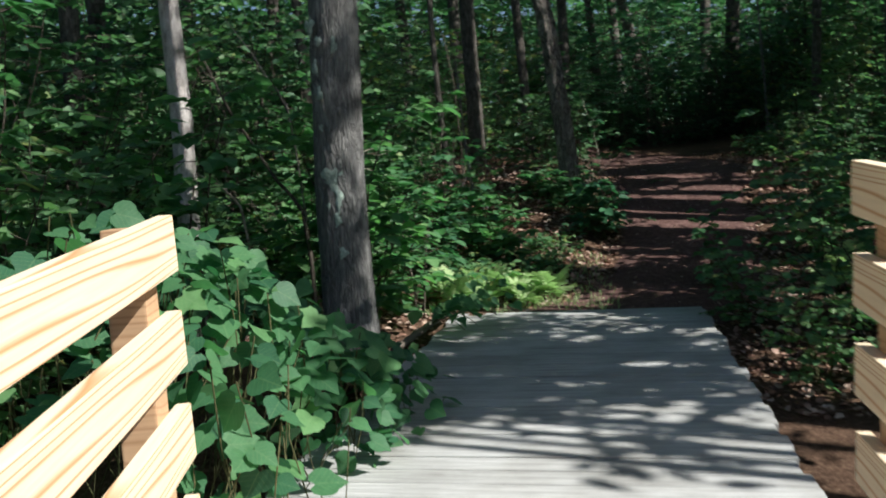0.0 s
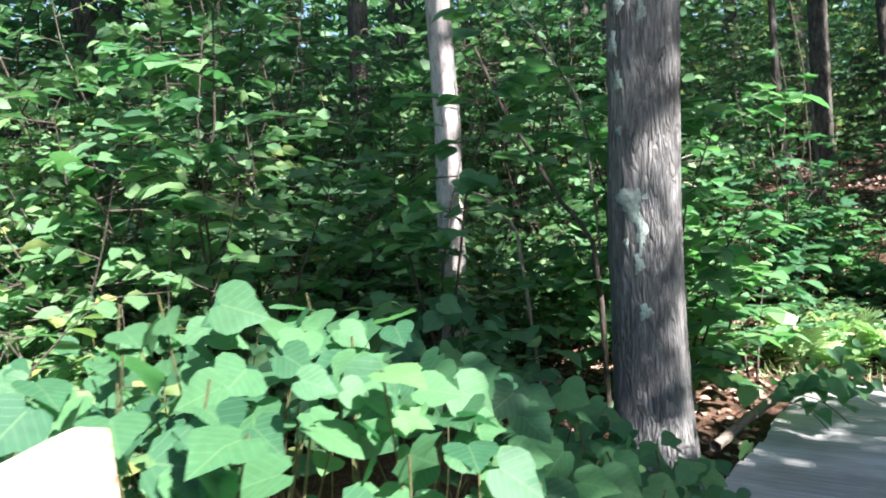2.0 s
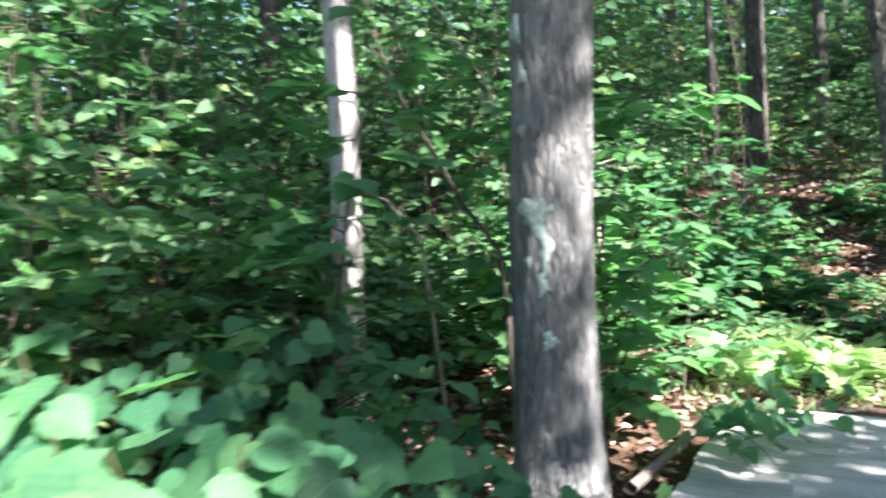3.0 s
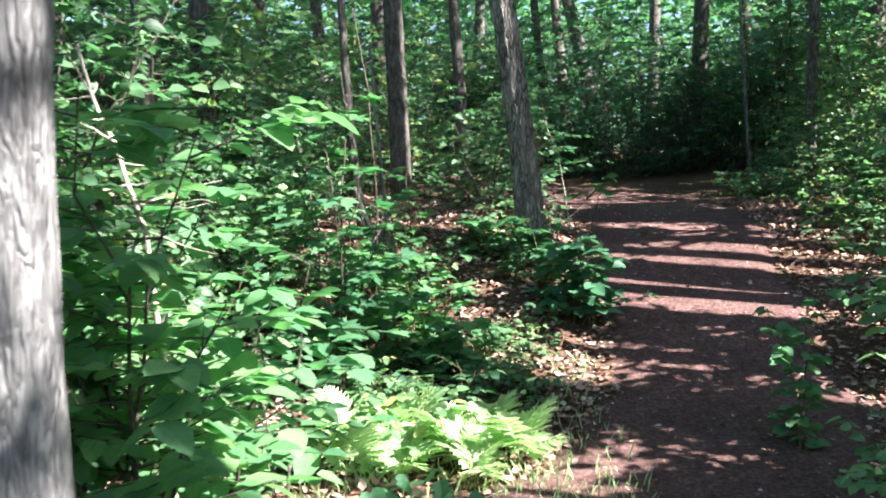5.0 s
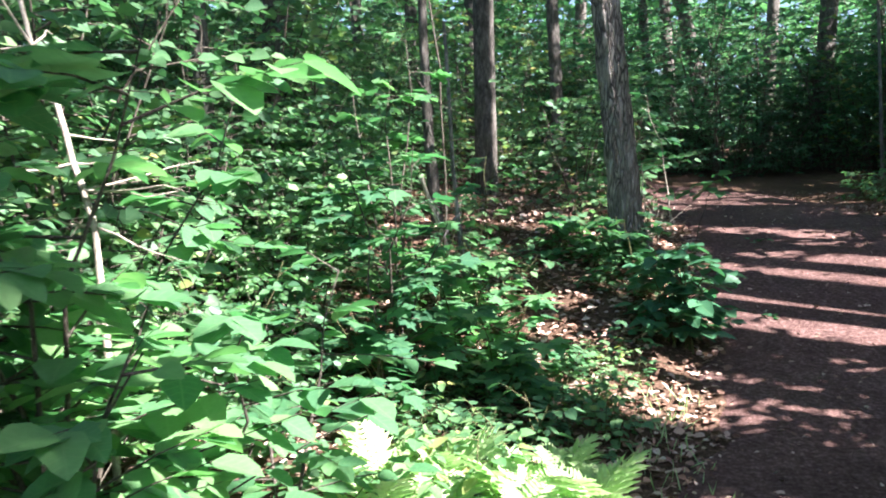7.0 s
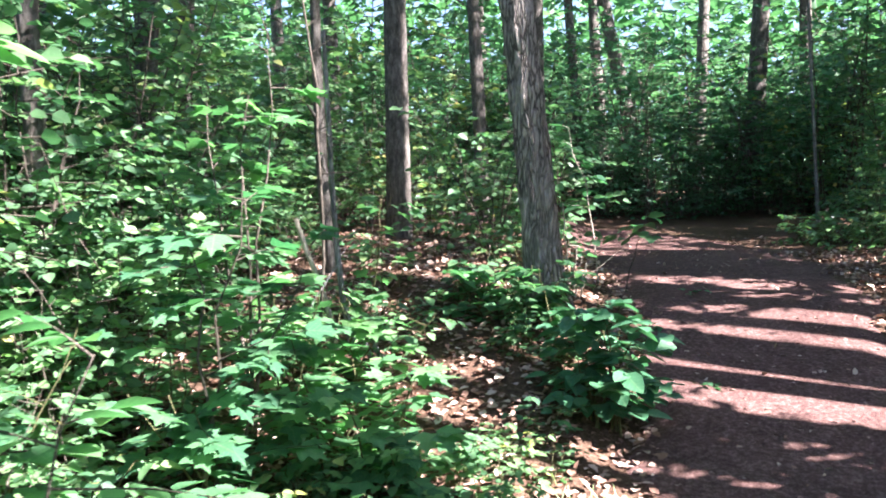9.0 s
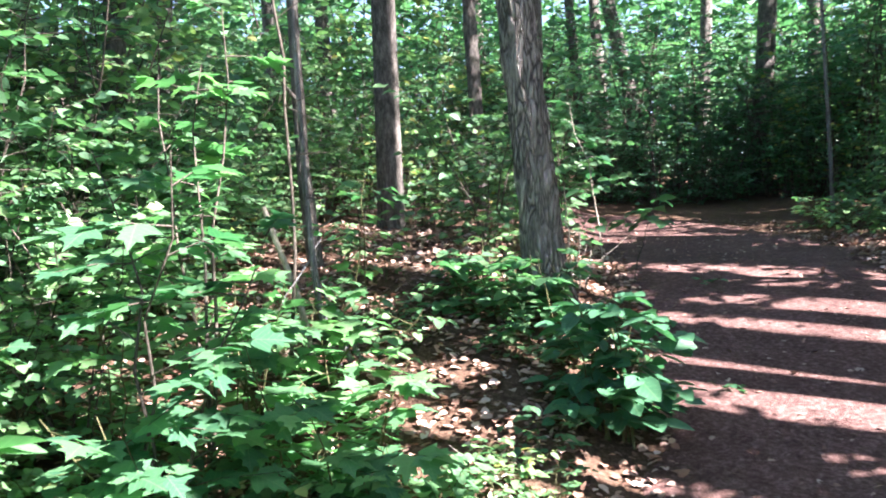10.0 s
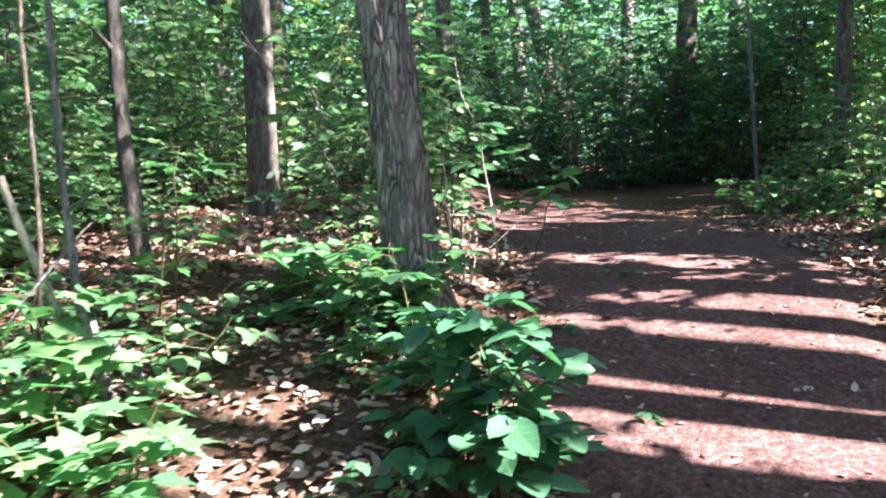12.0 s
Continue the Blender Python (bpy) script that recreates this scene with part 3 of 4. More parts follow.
# crowns added sunward only to block sun from deck, vines, trunks, trail and background
LOW_CROWNS = [crown_parts(140 + i, 1.3, 4.3, 1.5, 20, 112, 0.13, M_CANOPY, M_BARK_FAR, KITE) for i in range(2)]
DENSE = crown_parts(150, 0.0, 1.7, 1.25, 24, 154, 0.16, M_CANOPY, M_BARK_FAR, KITE)
MEDIUM = crown_parts(154, 0.0, 1.7, 1.25, 18, 91, 0.15, M_CANOPY, M_BARK_FAR, KITE)
SPARSE = crown_parts(152, 0.0, 1.8, 1.1, 14, 63, 0.15, M_CANOPY, M_BARK_FAR, KITE)
for i, (x, y, top, crown) in enumerate([(4.6, 5.9, -0.9, LOW_CROWNS[0]), (5.4, 12.4, -0.9, LOW_CROWNS[1]), (6.4, 14.6, 0.2, LOW_CROWNS[0]),
                                        (6.0, 3.2, 4.9, MEDIUM), (6.1, 3.9, 4.9, MEDIUM), (5.9, 4.7, 4.8, SPARSE), (6.0, 2.6, 6.9, MEDIUM), (6.7, 2.4, 7.7, SPARSE), (5.5, 2.5, 6.1, SPARSE), (5.5, 2.3, 7.2, SPARSE), (6.9, 3.75, 7.9, SPARSE), (7.0, 2.0, 11.8, SPARSE), (7.0, 3.4, 12.0, SPARSE),
                                        (7.0, 2.4, 9.8, SPARSE), (7.0, 3.8, 9.9, SPARSE), (7.1, 5.0, 10.2, SPARSE), (5.0, 7.0, 2.8, SPARSE),
                                        (4.3, 6.25, 1.5, MEDIUM), (4.4, 7.8, 1.5, SPARSE), (5.0, 11.2, 2.3, SPARSE), (5.1, 12.5, 2.3, DENSE), (5.0, 13.7, 2.3, MEDIUM), (5.0, 8.4, 2.6, SPARSE),
                                        (7.6, 16.0, 3.6, DENSE), (7.8, 17.7, 3.8, DENSE), (7.4, 19.4, 3.8, DENSE), (8.0, 21.0, 4.0, DENSE), (8.6, 18.6, 5.8, DENSE)]):
    wood_tree(x, y, 0.05, 90 + i, crown, (RS.uniform(-0.3, 0.3), 0), top, None, "small tree crown added sunward to block sunlight", max(4.6, top + 1.6))

# ---- undergrowth ----
SHRUBS = [shrub_thing("shrub", bush_parts(200 + i, 1.5, 1.3, 5, 11, 8, 0.085, LEAF, M_SHRUB, M_TWIG, 0.1, 0.006, 0.3), "leafy green understory shrub on the forest floor", "shrub", "understory shrubs") for i in range(5)]
TALL = [shrub_thing("tall_shrub", bush_parts(220 + i, 3.0, 1.9, 5, 15, 10, 0.10, LEAF, M_SHRUB, M_TWIG, 0.15, 0.011, 0.3), "tall leafy forest shrub with thin grey stems", "shrub", "tall shrubs") for i in range(4)]
LOW = [shrub_thing("seedling", bush_parts(240 + i, 0.42, 0.55, 3, 5, 4, 0.075, OVATE, M_SHRUB, M_STEM, 0.2, 0.004, 0.75), "low green seedling growing in leaf litter", "plant", "low seedlings") for i in range(4)]
MAPLES = [shrub_thing("maple_sapling", bush_parts(260 + i, 1.1, 0.8, 2, 7, 4, 0.11, MAPLE, M_VINE, M_STEM, 0.25, 0.006, 0.75), "young maple sapling with bright lobed leaves", "sapling", "maple saplings") for i in range(3)]
THICKET = [shrub_thing("thicket", bush_parts(280 + i, 4.6, 3.4, 6, 17, 13, 0.18, KITE, M_CANOPY, M_TWIG, 0.0, 0.02, 0.4), "dense far thicket of green leaves", "thicket", "far thickets") for i in range(3)]


def clear(x, y):
    """Off the trail, the bridge and the walk."""
    if y < 7.3:
        return x < -1.15 or x > 2.0
    lo, hi = np.interp(y, TRAIL_Y, TRAIL_L), np.interp(y, TRAIL_Y, TRAIL_R)
    return y > 19 or x < lo - 0.35 or x > hi + 0.35


def scatter(protos, n, xr, yr, seed, scale=(0.8, 1.2), keep=None):
    rs = np.random.RandomState(seed)
    made = 0
    for _ in range(n * 6):
        x, y = rs.uniform(*xr), rs.uniform(*yr)
        if not clear(x, y) or (keep and not keep(x, y)):
            continue
        place(protos, x, y, rs, scale)
        made += 1
        if made >= n:
            break


scatter(SHRUBS, 74, (-5.5, -1.0), (5.8, 11.0), 1, (0.55, 1.05), lambda x, y: x < -2.0 or 6.8 < y < 8.0 or (x < -1.5 and y > 8.0 and (x * 1.7 + y) % 1.9 > 0.6))
scatter(SHRUBS, 75, (-6.0, 0.3), (10.5, 16.0), 2, (0.6, 1.1), lambda x, y: (x < -1.6 or y > 12.6) and not (-2.3 < x < -0.7 and y < 15))
scatter(SHRUBS, 55, (-6.0, -2.3), (2.5, 6.0), 3, (0.8, 1.4))
scatter(TALL, 48, (-7.5, -2.4), (4.5, 12.0), 4, (0.8, 1.15))
scatter(TALL, 50, (-9.0, -0.3), (12.5, 20.0), 5, (0.8, 1.2), lambda x, y: not (-2.6 < x < -0.2 and y < 16.5))
scatter(LOW, 90, (-4.5, 0.5), (6.6, 12.5), 6, (0.6, 1.2), lambda x, y: not (-0.4 < x < 0.4 and 8.9 < y < 10.1))
scatter(LOW, 100, (2.4, 6.0), (9.5, 17.5), 7, (0.7, 1.3))
scatter(MAPLES, 15, (-3.8, -0.5), (7.5, 11.0), 8, (0.6, 1.0))
scatter(SHRUBS, 34, (3.6, 8.0), (9.0, 19.0), 9, (0.6, 1.0))
scatter(TALL, 30, (3.9, 10.0), (13.0, 22.0), 10, (0.8, 1.2))
scatter(SHRUBS, 18, (2.1, 5.0), (2.5, 7.5), 12, (0.7, 1.1))
scatter(THICKET, 42, (-18.0, 14.0), (20.0, 36.0), 13, (0.8, 1.4), lambda x, y: y > 22.5)
scatter(THICKET, 20, (-18.0, -7.5), (0.0, 20.0), 14, (0.8, 1.3))
scatter(THICKET, 8, (-13.0, -7.0), (3.0, 9.5), 17, (1.0, 1.4))
scatter(THICKET, 14, (8.5, 18.0), (4.0, 24.0), 15, (0.8, 1.2))
DARK_THICKET = [shrub_thing("thicket", bush_parts(290 + i, 3.4, 2.4, 6, 16, 12, 0.13, KITE, M_DARK, M_TWIG, 0.0, 0.016, 0.4), "dark shaded thicket behind the end of the trail", "thicket", "far thickets") for i in range(2)]
scatter(DARK_THICKET, 30, (-1.5, 8.5), (19.2, 23.5), 18, (0.8, 1.2))
scatter(LOW, 46, (-1.9, 0.45), (8.4, 11.2), 19, (0.35, 0.75))
scatter(LOW, 30, (-0.9, 0.55), (7.9, 9.3), 23, (0.45, 0.85))
scatter(DARK_THICKET, 16, (-1.2, 4.6), (19.05, 20.4), 20, (0.4, 0.7))
drop_prototypes(DARK_THICKET)
drop_prototypes(SHRUBS + TALL + LOW + MAPLES + THICKET)


# ---- vine mound beside the bridge ----
def vine_height(x, y):
    """Top of the tangle of vines over the rail's end."""
    return 0.12 + 0.95 * math.exp(-(((x + 0.75) / 0.75) ** 2) - ((y - 2.6) / 1.15) ** 2) + 0.42 * math.exp(-(((x + 1.3) / 0.9) ** 2) - ((y - 4.1) / 1.0) ** 2) + 0.5 * math.exp(-(((x + 1.75) / 0.5) ** 2) - ((y - 4.7) / 0.6) ** 2) + 0.75 * math.exp(-(((x + 2.5) / 0.9) ** 2) - ((y - 3.4) / 1.2) ** 2) + 0.24 * math.exp(-(((x + 1.5) / 0.6) ** 2) - ((y - 2.7) / 0.7) ** 2)


def build_vines():
    rs = np.random.RandomState(77)
    vine = thing("vine", pose(-0.8, 3.0, gz(-0.8, 3.0)), "broad-leaved green vine heaped over the bridge side", "vine")
    inv = vine.matrix_world.inverted()
    meshes = []
    for k, tpl in enumerate((HEART, LOBED, HEART, HEART)):
        tv, tf = tpl
        v = tv.copy()
        v[:, 2] += 0.05 * np.sin(5 * v[:, 0] + k) * v[:, 1] + 0.04 * np.sin(7 * v[:, 1] + 2 * k)
        meshes.append(leaf_mesh("leaf", tpl, (v, tf), M_VINE, True))
    wood = []
    n = 0
    pts, dirs, ups, sz = [], [], [], []
    while n < 1500:
        x, y = (rs.uniform(-3.2, -0.12), rs.uniform(1.6, 5.5)) if rs.rand() < 0.62 else (rs.uniform(-0.95, -0.2), rs.uniform(2.15, 4.6))
        if x > -0.36 and y < 2.2 or (x > -0.5 and y > 4.4):
            continue
        if (x + 0.88) ** 2 + (y - 5.08) ** 2 < 0.09:
            continue
        top = vine_height(x, y)
        if x > -0.5:
            top = min(top, 0.35 + 0.9 * max(0.0, -0.12 - x) + (0.35 if y < 3.0 else 0.0))
        z = top - abs(rs.normal(0, 0.12)) if rs.rand() < 0.6 or x < -1.0 else rs.uniform(-0.15, top)
        z = z - (0.25 * rs.rand() if rs.rand() < 0.3 else 0)
        a = rs.uniform(0, 6.283)
        d = Vector((math.cos(a) + 0.5, math.sin(a) - 0.4, rs.uniform(-0.7, 0.05))).normalized()
        up = Vector((rs.normal(0.3, 0.5), rs.normal(-0.35, 0.5), 0.9)).normalized()
        s = rs.uniform(0.06, 0.118)
        if n % 3 == 0 and n < 900:
            side = d.cross(up).normalized()
            nn = side.cross(d)
            m = Matrix(((side.x, d.x, nn.x, x), (side.y, d.y, nn.y, y), (side.z, d.z, nn.z, z), (0, 0, 0, 1))) @ Matrix.Diagonal((s, s, s, 1))
            ob = child("leaf", meshes[rs.randint(4)], vine)
            ob.matrix_local = inv @ m
        else:
            pts.append(inv @ Vector((x, y, z - 0.05)))
            dirs.append(d)
            ups.append(up)
            sz.append(s)
        if n % 6 == 0:
            root = np.array([x + rs.normal(0, 0.25) - 0.2, y + rs.normal(0, 0.3), gz(x, y) - 0.02])
            u = np.linspace(0, 1, 7)[:, None]
            line = root + (np.array([x, y, z]) - root) * u + rs.normal(0, 0.03, (7, 3)) * np.sin(np.pi * u)
            wood.append(tube(line - np.array(vine.location), np.full(7, 0.0025), 5))
        n += 1
    tagged(child("stemwork", mesh_of("stemwork", *join(wood), M_STEM, True), vine), kind="stuff")
    child("undergrowth_leaves", leaf_mesh("undergrowth_leaves", HEART, leaves(HEART, pts, dirs, ups, sz, rs), M_VINE, True), vine)
    tagged(vine.children[-1], kind="stuff")


build_vines()


# ---- ferns ----
def frond_mesh(seed, length):
    rs = np.random.RandomState(seed)
    u = np.linspace(0, 1, 9)
    line = np.column_stack([0 * u, length * u * 0.9, length * (0.75 * u - 0.55 * u**2)])
    stem = tube(line, 0.004 * (1.1 - u), 4)
    stem = (stem[0], np.concatenate([stem[1][:, [0, 1, 2]], stem[1][:, [0, 2, 3]]]))
    pts, dirs, ups, sz = [], [], [], []
    for k in range(9):
        q = 0.26 + 0.72 * k / 8
        p = [np.interp(q, u, line[:, i]) for i in range(3)]
        for side in (-1, 1):
            pts.append(p)
            dirs.append([side, 0.55 + 0.5 * q, -0.05 + rs.normal(0, 0.08)])
            ups.append([0, -0.25, 1])
            sz.append(length * 0.46 * math.sin(math.pi * (0.30 + 0.66 * q)) ** 0.9 + 0.015)
    tpl = fan(mirror([(0, 0), (0.09, 0.07), (0.065, 0.17), (0.14, 0.25), (0.08, 0.36), (0.14, 0.45), (0.07, 0.58), (0.10, 0.68), (0.045, 0.8), (0, 1.0)]), 0.1, 0.15)
    blades = leaves(tpl, pts, dirs, ups, sz, rs)
    return leaf_mesh("frond", tpl, join([stem, blades]), M_FERN, False, len(stem[0]))


FRONDS = [frond_mesh(300 + i, 0.42) for i in range(3)]


def fern(x, y, seed, fronds=9, scale=1.0):
    rs = np.random.RandomState(seed)
    ob = thing("fern", pose(x, y, gz(x, y) - 0.01), "pale green fern clump sunlit at the trail edge", "fern", "ferns")
    for k in range(fronds):
        fr = child("frond", FRONDS[rs.randint(3)], ob)
        s = scale * rs.uniform(0.75, 1.15)
        fr.matrix_local = pose(0, 0, 0, rs.uniform(8, 52), rs.uniform(-14, 14), 360 * k / fronds + rs.uniform(-18, 18)) @ Matrix.Diagonal((s, s, s, 1))
    return ob


for i, (x, y, n, s) in enumerate([(0.14, 7.75, 9, 0.85), (-0.08, 7.52, 8, 0.7), (-0.2, 7.75, 9, 0.85), (-0.42, 7.55, 8, 0.8), (-0.5, 7.9, 8, 0.85), (0.0, 8.1, 8, 0.75), (-0.7, 7.45, 7, 0.75), (-0.82, 7.8, 8, 0.8), (2.75, 7.6, 8, 1.1), (3.0, 6.6, 8, 1.2)]):
    fern(x, y, 400 + i, n, s)


# ---- single plants ----
def own_plant(name, meshes, x, y, label, category, z=None, turn=0):
    ob = shrub_thing(name, meshes, label, category, "")
    ob.matrix_world = pose(x, y, gz(x, y) if z is None else z, 0, 0, turn)
    return ob


own_plant("laurel_bush", bush_parts(500, 0.72, 0.62, 8, 9, 6, 0.115, OVATE, M_DARK, M_STEM, 0.2, 0.007, 0.65), 0.58, 9.78, "dark green broad-leaved bush at the trail edge", "bush")
own_plant("laurel_bush", bush_parts(501, 0.5, 0.6, 4, 7, 6, 0.10, OVATE, M_VINE, M_STEM, 0.1, 0.005, 0.7), 0.22, 10.55, "bright leafy bush round the leaning tree's foot", "bush")
own_plant("laurel_bush", bush_parts(502, 0.45, 0.6, 4, 7, 6, 0.09, OVATE, M_VINE, M_STEM, 0.1, 0.005, 0.7), -0.25, 10.9, "low leafy bush beside the leaning tree", "bush")
own_plant("trailside_sapling", bush_parts(503, 1.5, 0.45, 1, 9, 4, 0.115, OVATE, M_VINE, M_PALE_TWIG, 0.45, 0.006, 0.8), 0.60, 12.2, "slender sapling with flat sunlit leaves", "sapling")
own_plant("trailside_sapling", bush_parts(504, 0.75, 0.5, 1, 6, 4, 0.12, OVATE, M_VINE, M_TWIG, 0.65, 0.005, 0.85), 0.84, 12.0, "small sapling with pale sunlit leaves", "sapling")
own_plant("hazel_sapling", bush_parts(505, 2.3, 1.3, 4, 16, 10, 0.13, OVATE, M_VINE, M_TWIG, 0.12, 0.010, 0.8), -1.15, 6.35, "tall sapling with bright broad leaves, near the big trunk", "sapling")
own_plant("hazel_sapling", bush_parts(506, 1.3, 1.2, 3, 10, 8, 0.12, OVATE, M_VINE, M_TWIG, 0.1, 0.008, 0.8), -0.95, 6.95, "bushy sapling with bright green leaves", "sapling")
own_plant("hazel_sapling", bush_parts(511, 1.5, 1.0, 4, 11, 9, 0.125, OVATE, M_VINE, M_TWIG, 0.15, 0.008, 0.7), -1.05, 6.05, "bushy sapling with bright leaves beside the deck", "sapling")
own_plant("hazel_sapling", bush_parts(512, 2.0, 1.1, 3, 13, 9, 0.12, OVATE, M_VINE, M_TWIG, 0.2, 0.008, 0.7), -1.6, 6.7, "tall leafy sapling round the pale dead stem", "sapling")
own_plant("tall_weed", bush_parts(507, 0.95, 0.30, 2, 16, 7, 0.07, OVATE, M_VINE, M_STEM, 0.1, 0.005, 0.4), 1.60, 7.75, "tall narrow weed leaning over the bridge end", "weed")
own_plant("tall_weed", bush_parts(508, 0.75, 0.6, 5, 12, 7, 0.06, OVATE, M_SHRUB, M_STEM, 0.1, 0.005, 0.4), 1.72, 6.6, "bushy green weed beside the plank deck", "weed")
own_plant("tall_weed", bush_parts(509, 0.8, 0.7, 5, 12, 7, 0.06, OVATE, M_SHRUB, M_STEM, 0.1, 0.005, 0.4), 1.95, 5.5, "bushy green weed beside the plank deck", "weed")
own_plant("tall_shrub", bush_parts(510, 1.1, 0.9, 4, 10, 9, 0.10, OVATE, M_SHRUB, M_STEM, 0.1, 0.008, 0.7), 2.75, 8.9, "leafy shrub hanging over the trail edge", "shrub")

for i, (x, y, h) in enumerate([(-0.72, 9.05, 0.95), (-0.45, 8.85, 0.7), (-0.98, 9.3, 1.1), (-0.95, 8.5, 0.9), (-0.25, 8.95, 0.45), (-0.50, 9.38, 0.55), (-0.68, 9.6, 0.7), (-0.86, 9.75, 0.8), (-0.62, 9.2, 0.5)]):
    own_plant("maple_sapling", bush_parts(520 + i, h, 0.6, 3, 6, 4, 0.115, MAPLE, M_VINE, M_STEM, 0.25, 0.005, 0.8), x, y, "young maple sapling with bright lobed leaves", "sapling")
own_plant("hazel_sapling", bush_parts(532, 2.3, 1.0, 3, 12, 6, 0.115, MAPLE, M_VINE, M_TWIG, 0.2, 0.009, 0.75), -1.2, 9.35, "tall leafy maple sapling over the broken stems", "sapling")
own_plant("hazel_sapling", bush_parts(533, 1.7, 0.9, 3, 10, 6, 0.11, MAPLE, M_VINE, M_TWIG, 0.2, 0.008, 0.75), -1.0, 8.55, "leafy maple sapling at the edge of brush", "sapling")
for i, (x, y) in enumerate([(0.92, 11.05), (1.16, 10.25), (0.86, 10.85), (1.3, 11.9)]):
    own_plant("trail_seedling", bush_parts(540 + i, 0.09, 0.16, 2, 3, 3, 0.05, OVATE, M_VINE, M_STEM, 0.3, 0.002, 0.85), x, y, "tiny green seedling growing on the trail", "seedling", gz(x, y) + 0.02)
own_plant("hazel_sapling", bush_parts(530, 2.3, 1.1, 3, 13, 7, 0.115, HEART, M_VINE, M_TWIG, 0.12, 0.009, 0.7), -1.75, 4.75, "tall sapling with broad leaves before the pale tree", "sapling")
own_plant("hazel_sapling", bush_parts(531, 2.6, 1.2, 3, 13, 7, 0.11, HEART, M_VINE, M_TWIG, 0.12, 0.009, 0.7), -2.6, 4.0, "tall broad-leaved sapling beside the vines", "sapling")


# ---- dead leaves and needles ----
def litter(name, n, xr, yr, size, seed, label, keep):
    rs = np.random.RandomState(seed)
    x, y = rs.uniform(*xr, n), rs.uniform(*yr, n)
    ok = np.array([keep(a, b) for a, b in zip(x, y)])
    x, y = x[ok], y[ok]
    k = len(x)
    z = ground_z(x, y) + 0.02
    dirs = np.column_stack([rs.normal(0, 1, k), rs.normal(0, 1, k), rs.normal(0.05, 0.25, k)])
    up = np.column_stack([rs.normal(0, 0.35, k), rs.normal(0, 0.35, k), np.ones(k)])
    ob = new(name, mesh_of(name, *leaves(LEAF, np.column_stack([x, y, z]), dirs, up, size * rs.uniform(0.6, 1.3, k), rs), M_LITTER))
    tagged(ob, label, "dead leaves", kind="stuff")


def beside_trail(x, y):
    lo, hi = np.interp(y, TRAIL_Y, TRAIL_L), np.interp(y, TRAIL_Y, TRAIL_R)
    return (x < lo + 0.12 or x > hi - 0.12) and not (y < 7.1 and -0.7 < x < 1.45)


litter("leaf_litter", 40000, (-4.6, 4.5), (5.0, 15.0), 0.052, 21, "dry brown and tan leaves littering the forest floor", beside_trail)
litter("trail_litter", 3800, (-0.5, 3.0), (7.1, 17.0), 0.035, 22, "small dry leaf bits strewn over the trail", lambda x, y: True)


# ---- far woods all round ----
def far_woods():
    rs = np.random.RandomState(31)
    n = 110000
    a, r = rs.uniform(0, 6.283, n), 30 + 26 * rs.rand(n) ** 0.8
    clump = 0.5 + 0.5 * np.sin(7 * a + 0.3 * r) * np.sin(13 * a - 0.2 * r)
    x, y = r * np.sin(a), 8 + r * np.cos(a)
    z = ground_z(x, y) + 15.0 * rs.rand(n) ** 1.15 * (0.55 + 0.45 * clump)
    dirs = rs.normal(0, 1, (n, 3)) * [1, 1, 0.5]
    up = np.column_stack([rs.normal(0, 0.6, n), rs.normal(0, 0.6, n), np.ones(n)])
    return leaf_mesh("far_woods", KITE, leaves(KITE, np.column_stack([x, y, z]), dirs, up, rs.uniform(0.45, 1.1, n), rs), M_CANOPY)


tagged(new("far_woods", far_woods()), "far green wall of forest foliage", "woods", kind="stuff")


# ---- lichen on the big trunk ----
def lichen_patch(tree_ob, angle, z, radius, wide, tall, seed):
    rs = np.random.RandomState(seed)
    k = 22
    a = np.linspace(0, 2 * np.pi, k, endpoint=False)
    verts, rings = [], 4
    for j in range(rings + 1):
        q = j / rings
        r = q * (1 + 0.28 * np.sin(3 * a + seed) + 0.2 * np.sin(7 * a + 2 * seed) + rs.uniform(-0.12, 0.12, k))
        lift = 0.009 - 0.006 * q**3 + rs.uniform(-0.0012, 0.0012, k)
        th = radians(angle) + r * np.cos(a) * wide / radius
        verts.append(np.column_stack([(radius + lift) * np.cos(th), (radius + lift) * np.sin(th), z + r * np.sin(a) * tall]))
    verts = np.concatenate(verts)
    i = (np.arange(rings)[:, None] * k + np.arange(k)).ravel()
    nx = (np.arange(rings)[:, None] * k + (np.arange(k) + 1) % k).ravel()
    child("lichen", mesh_of("lichen", verts, np.stack([i, nx, nx + k, i + k], -1), M_LICHEN, True), tree_ob, "pale green lichen patch")


for i, (ang, z, w_, h_) in enumerate([(-84, 1.12, 0.062, 0.062), (-72, 1.0, 0.024, 0.085), (-78, 0.86, 0.02, 0.04), (-98, 1.62, 0.02, 0.04), (-104, 1.78, 0.02, 0.05), (-100, 1.42, 0.014, 0.02),
                                      (-112, 2.02, 0.035, 0.05), (-92, 1.93, 0.02, 0.03), (-70, 0.66, 0.03, 0.03), (-58, 1.9, 0.02, 0.05), (-30, 0.75, 0.05, 0.08), (-20, 0.50, 0.04, 0.06), (-96, 0.95, 0.012, 0.02)]):
    lichen_patch(tree_a, ang, z, 0.155 if z > 0.7 else 0.160, w_, h_, i)


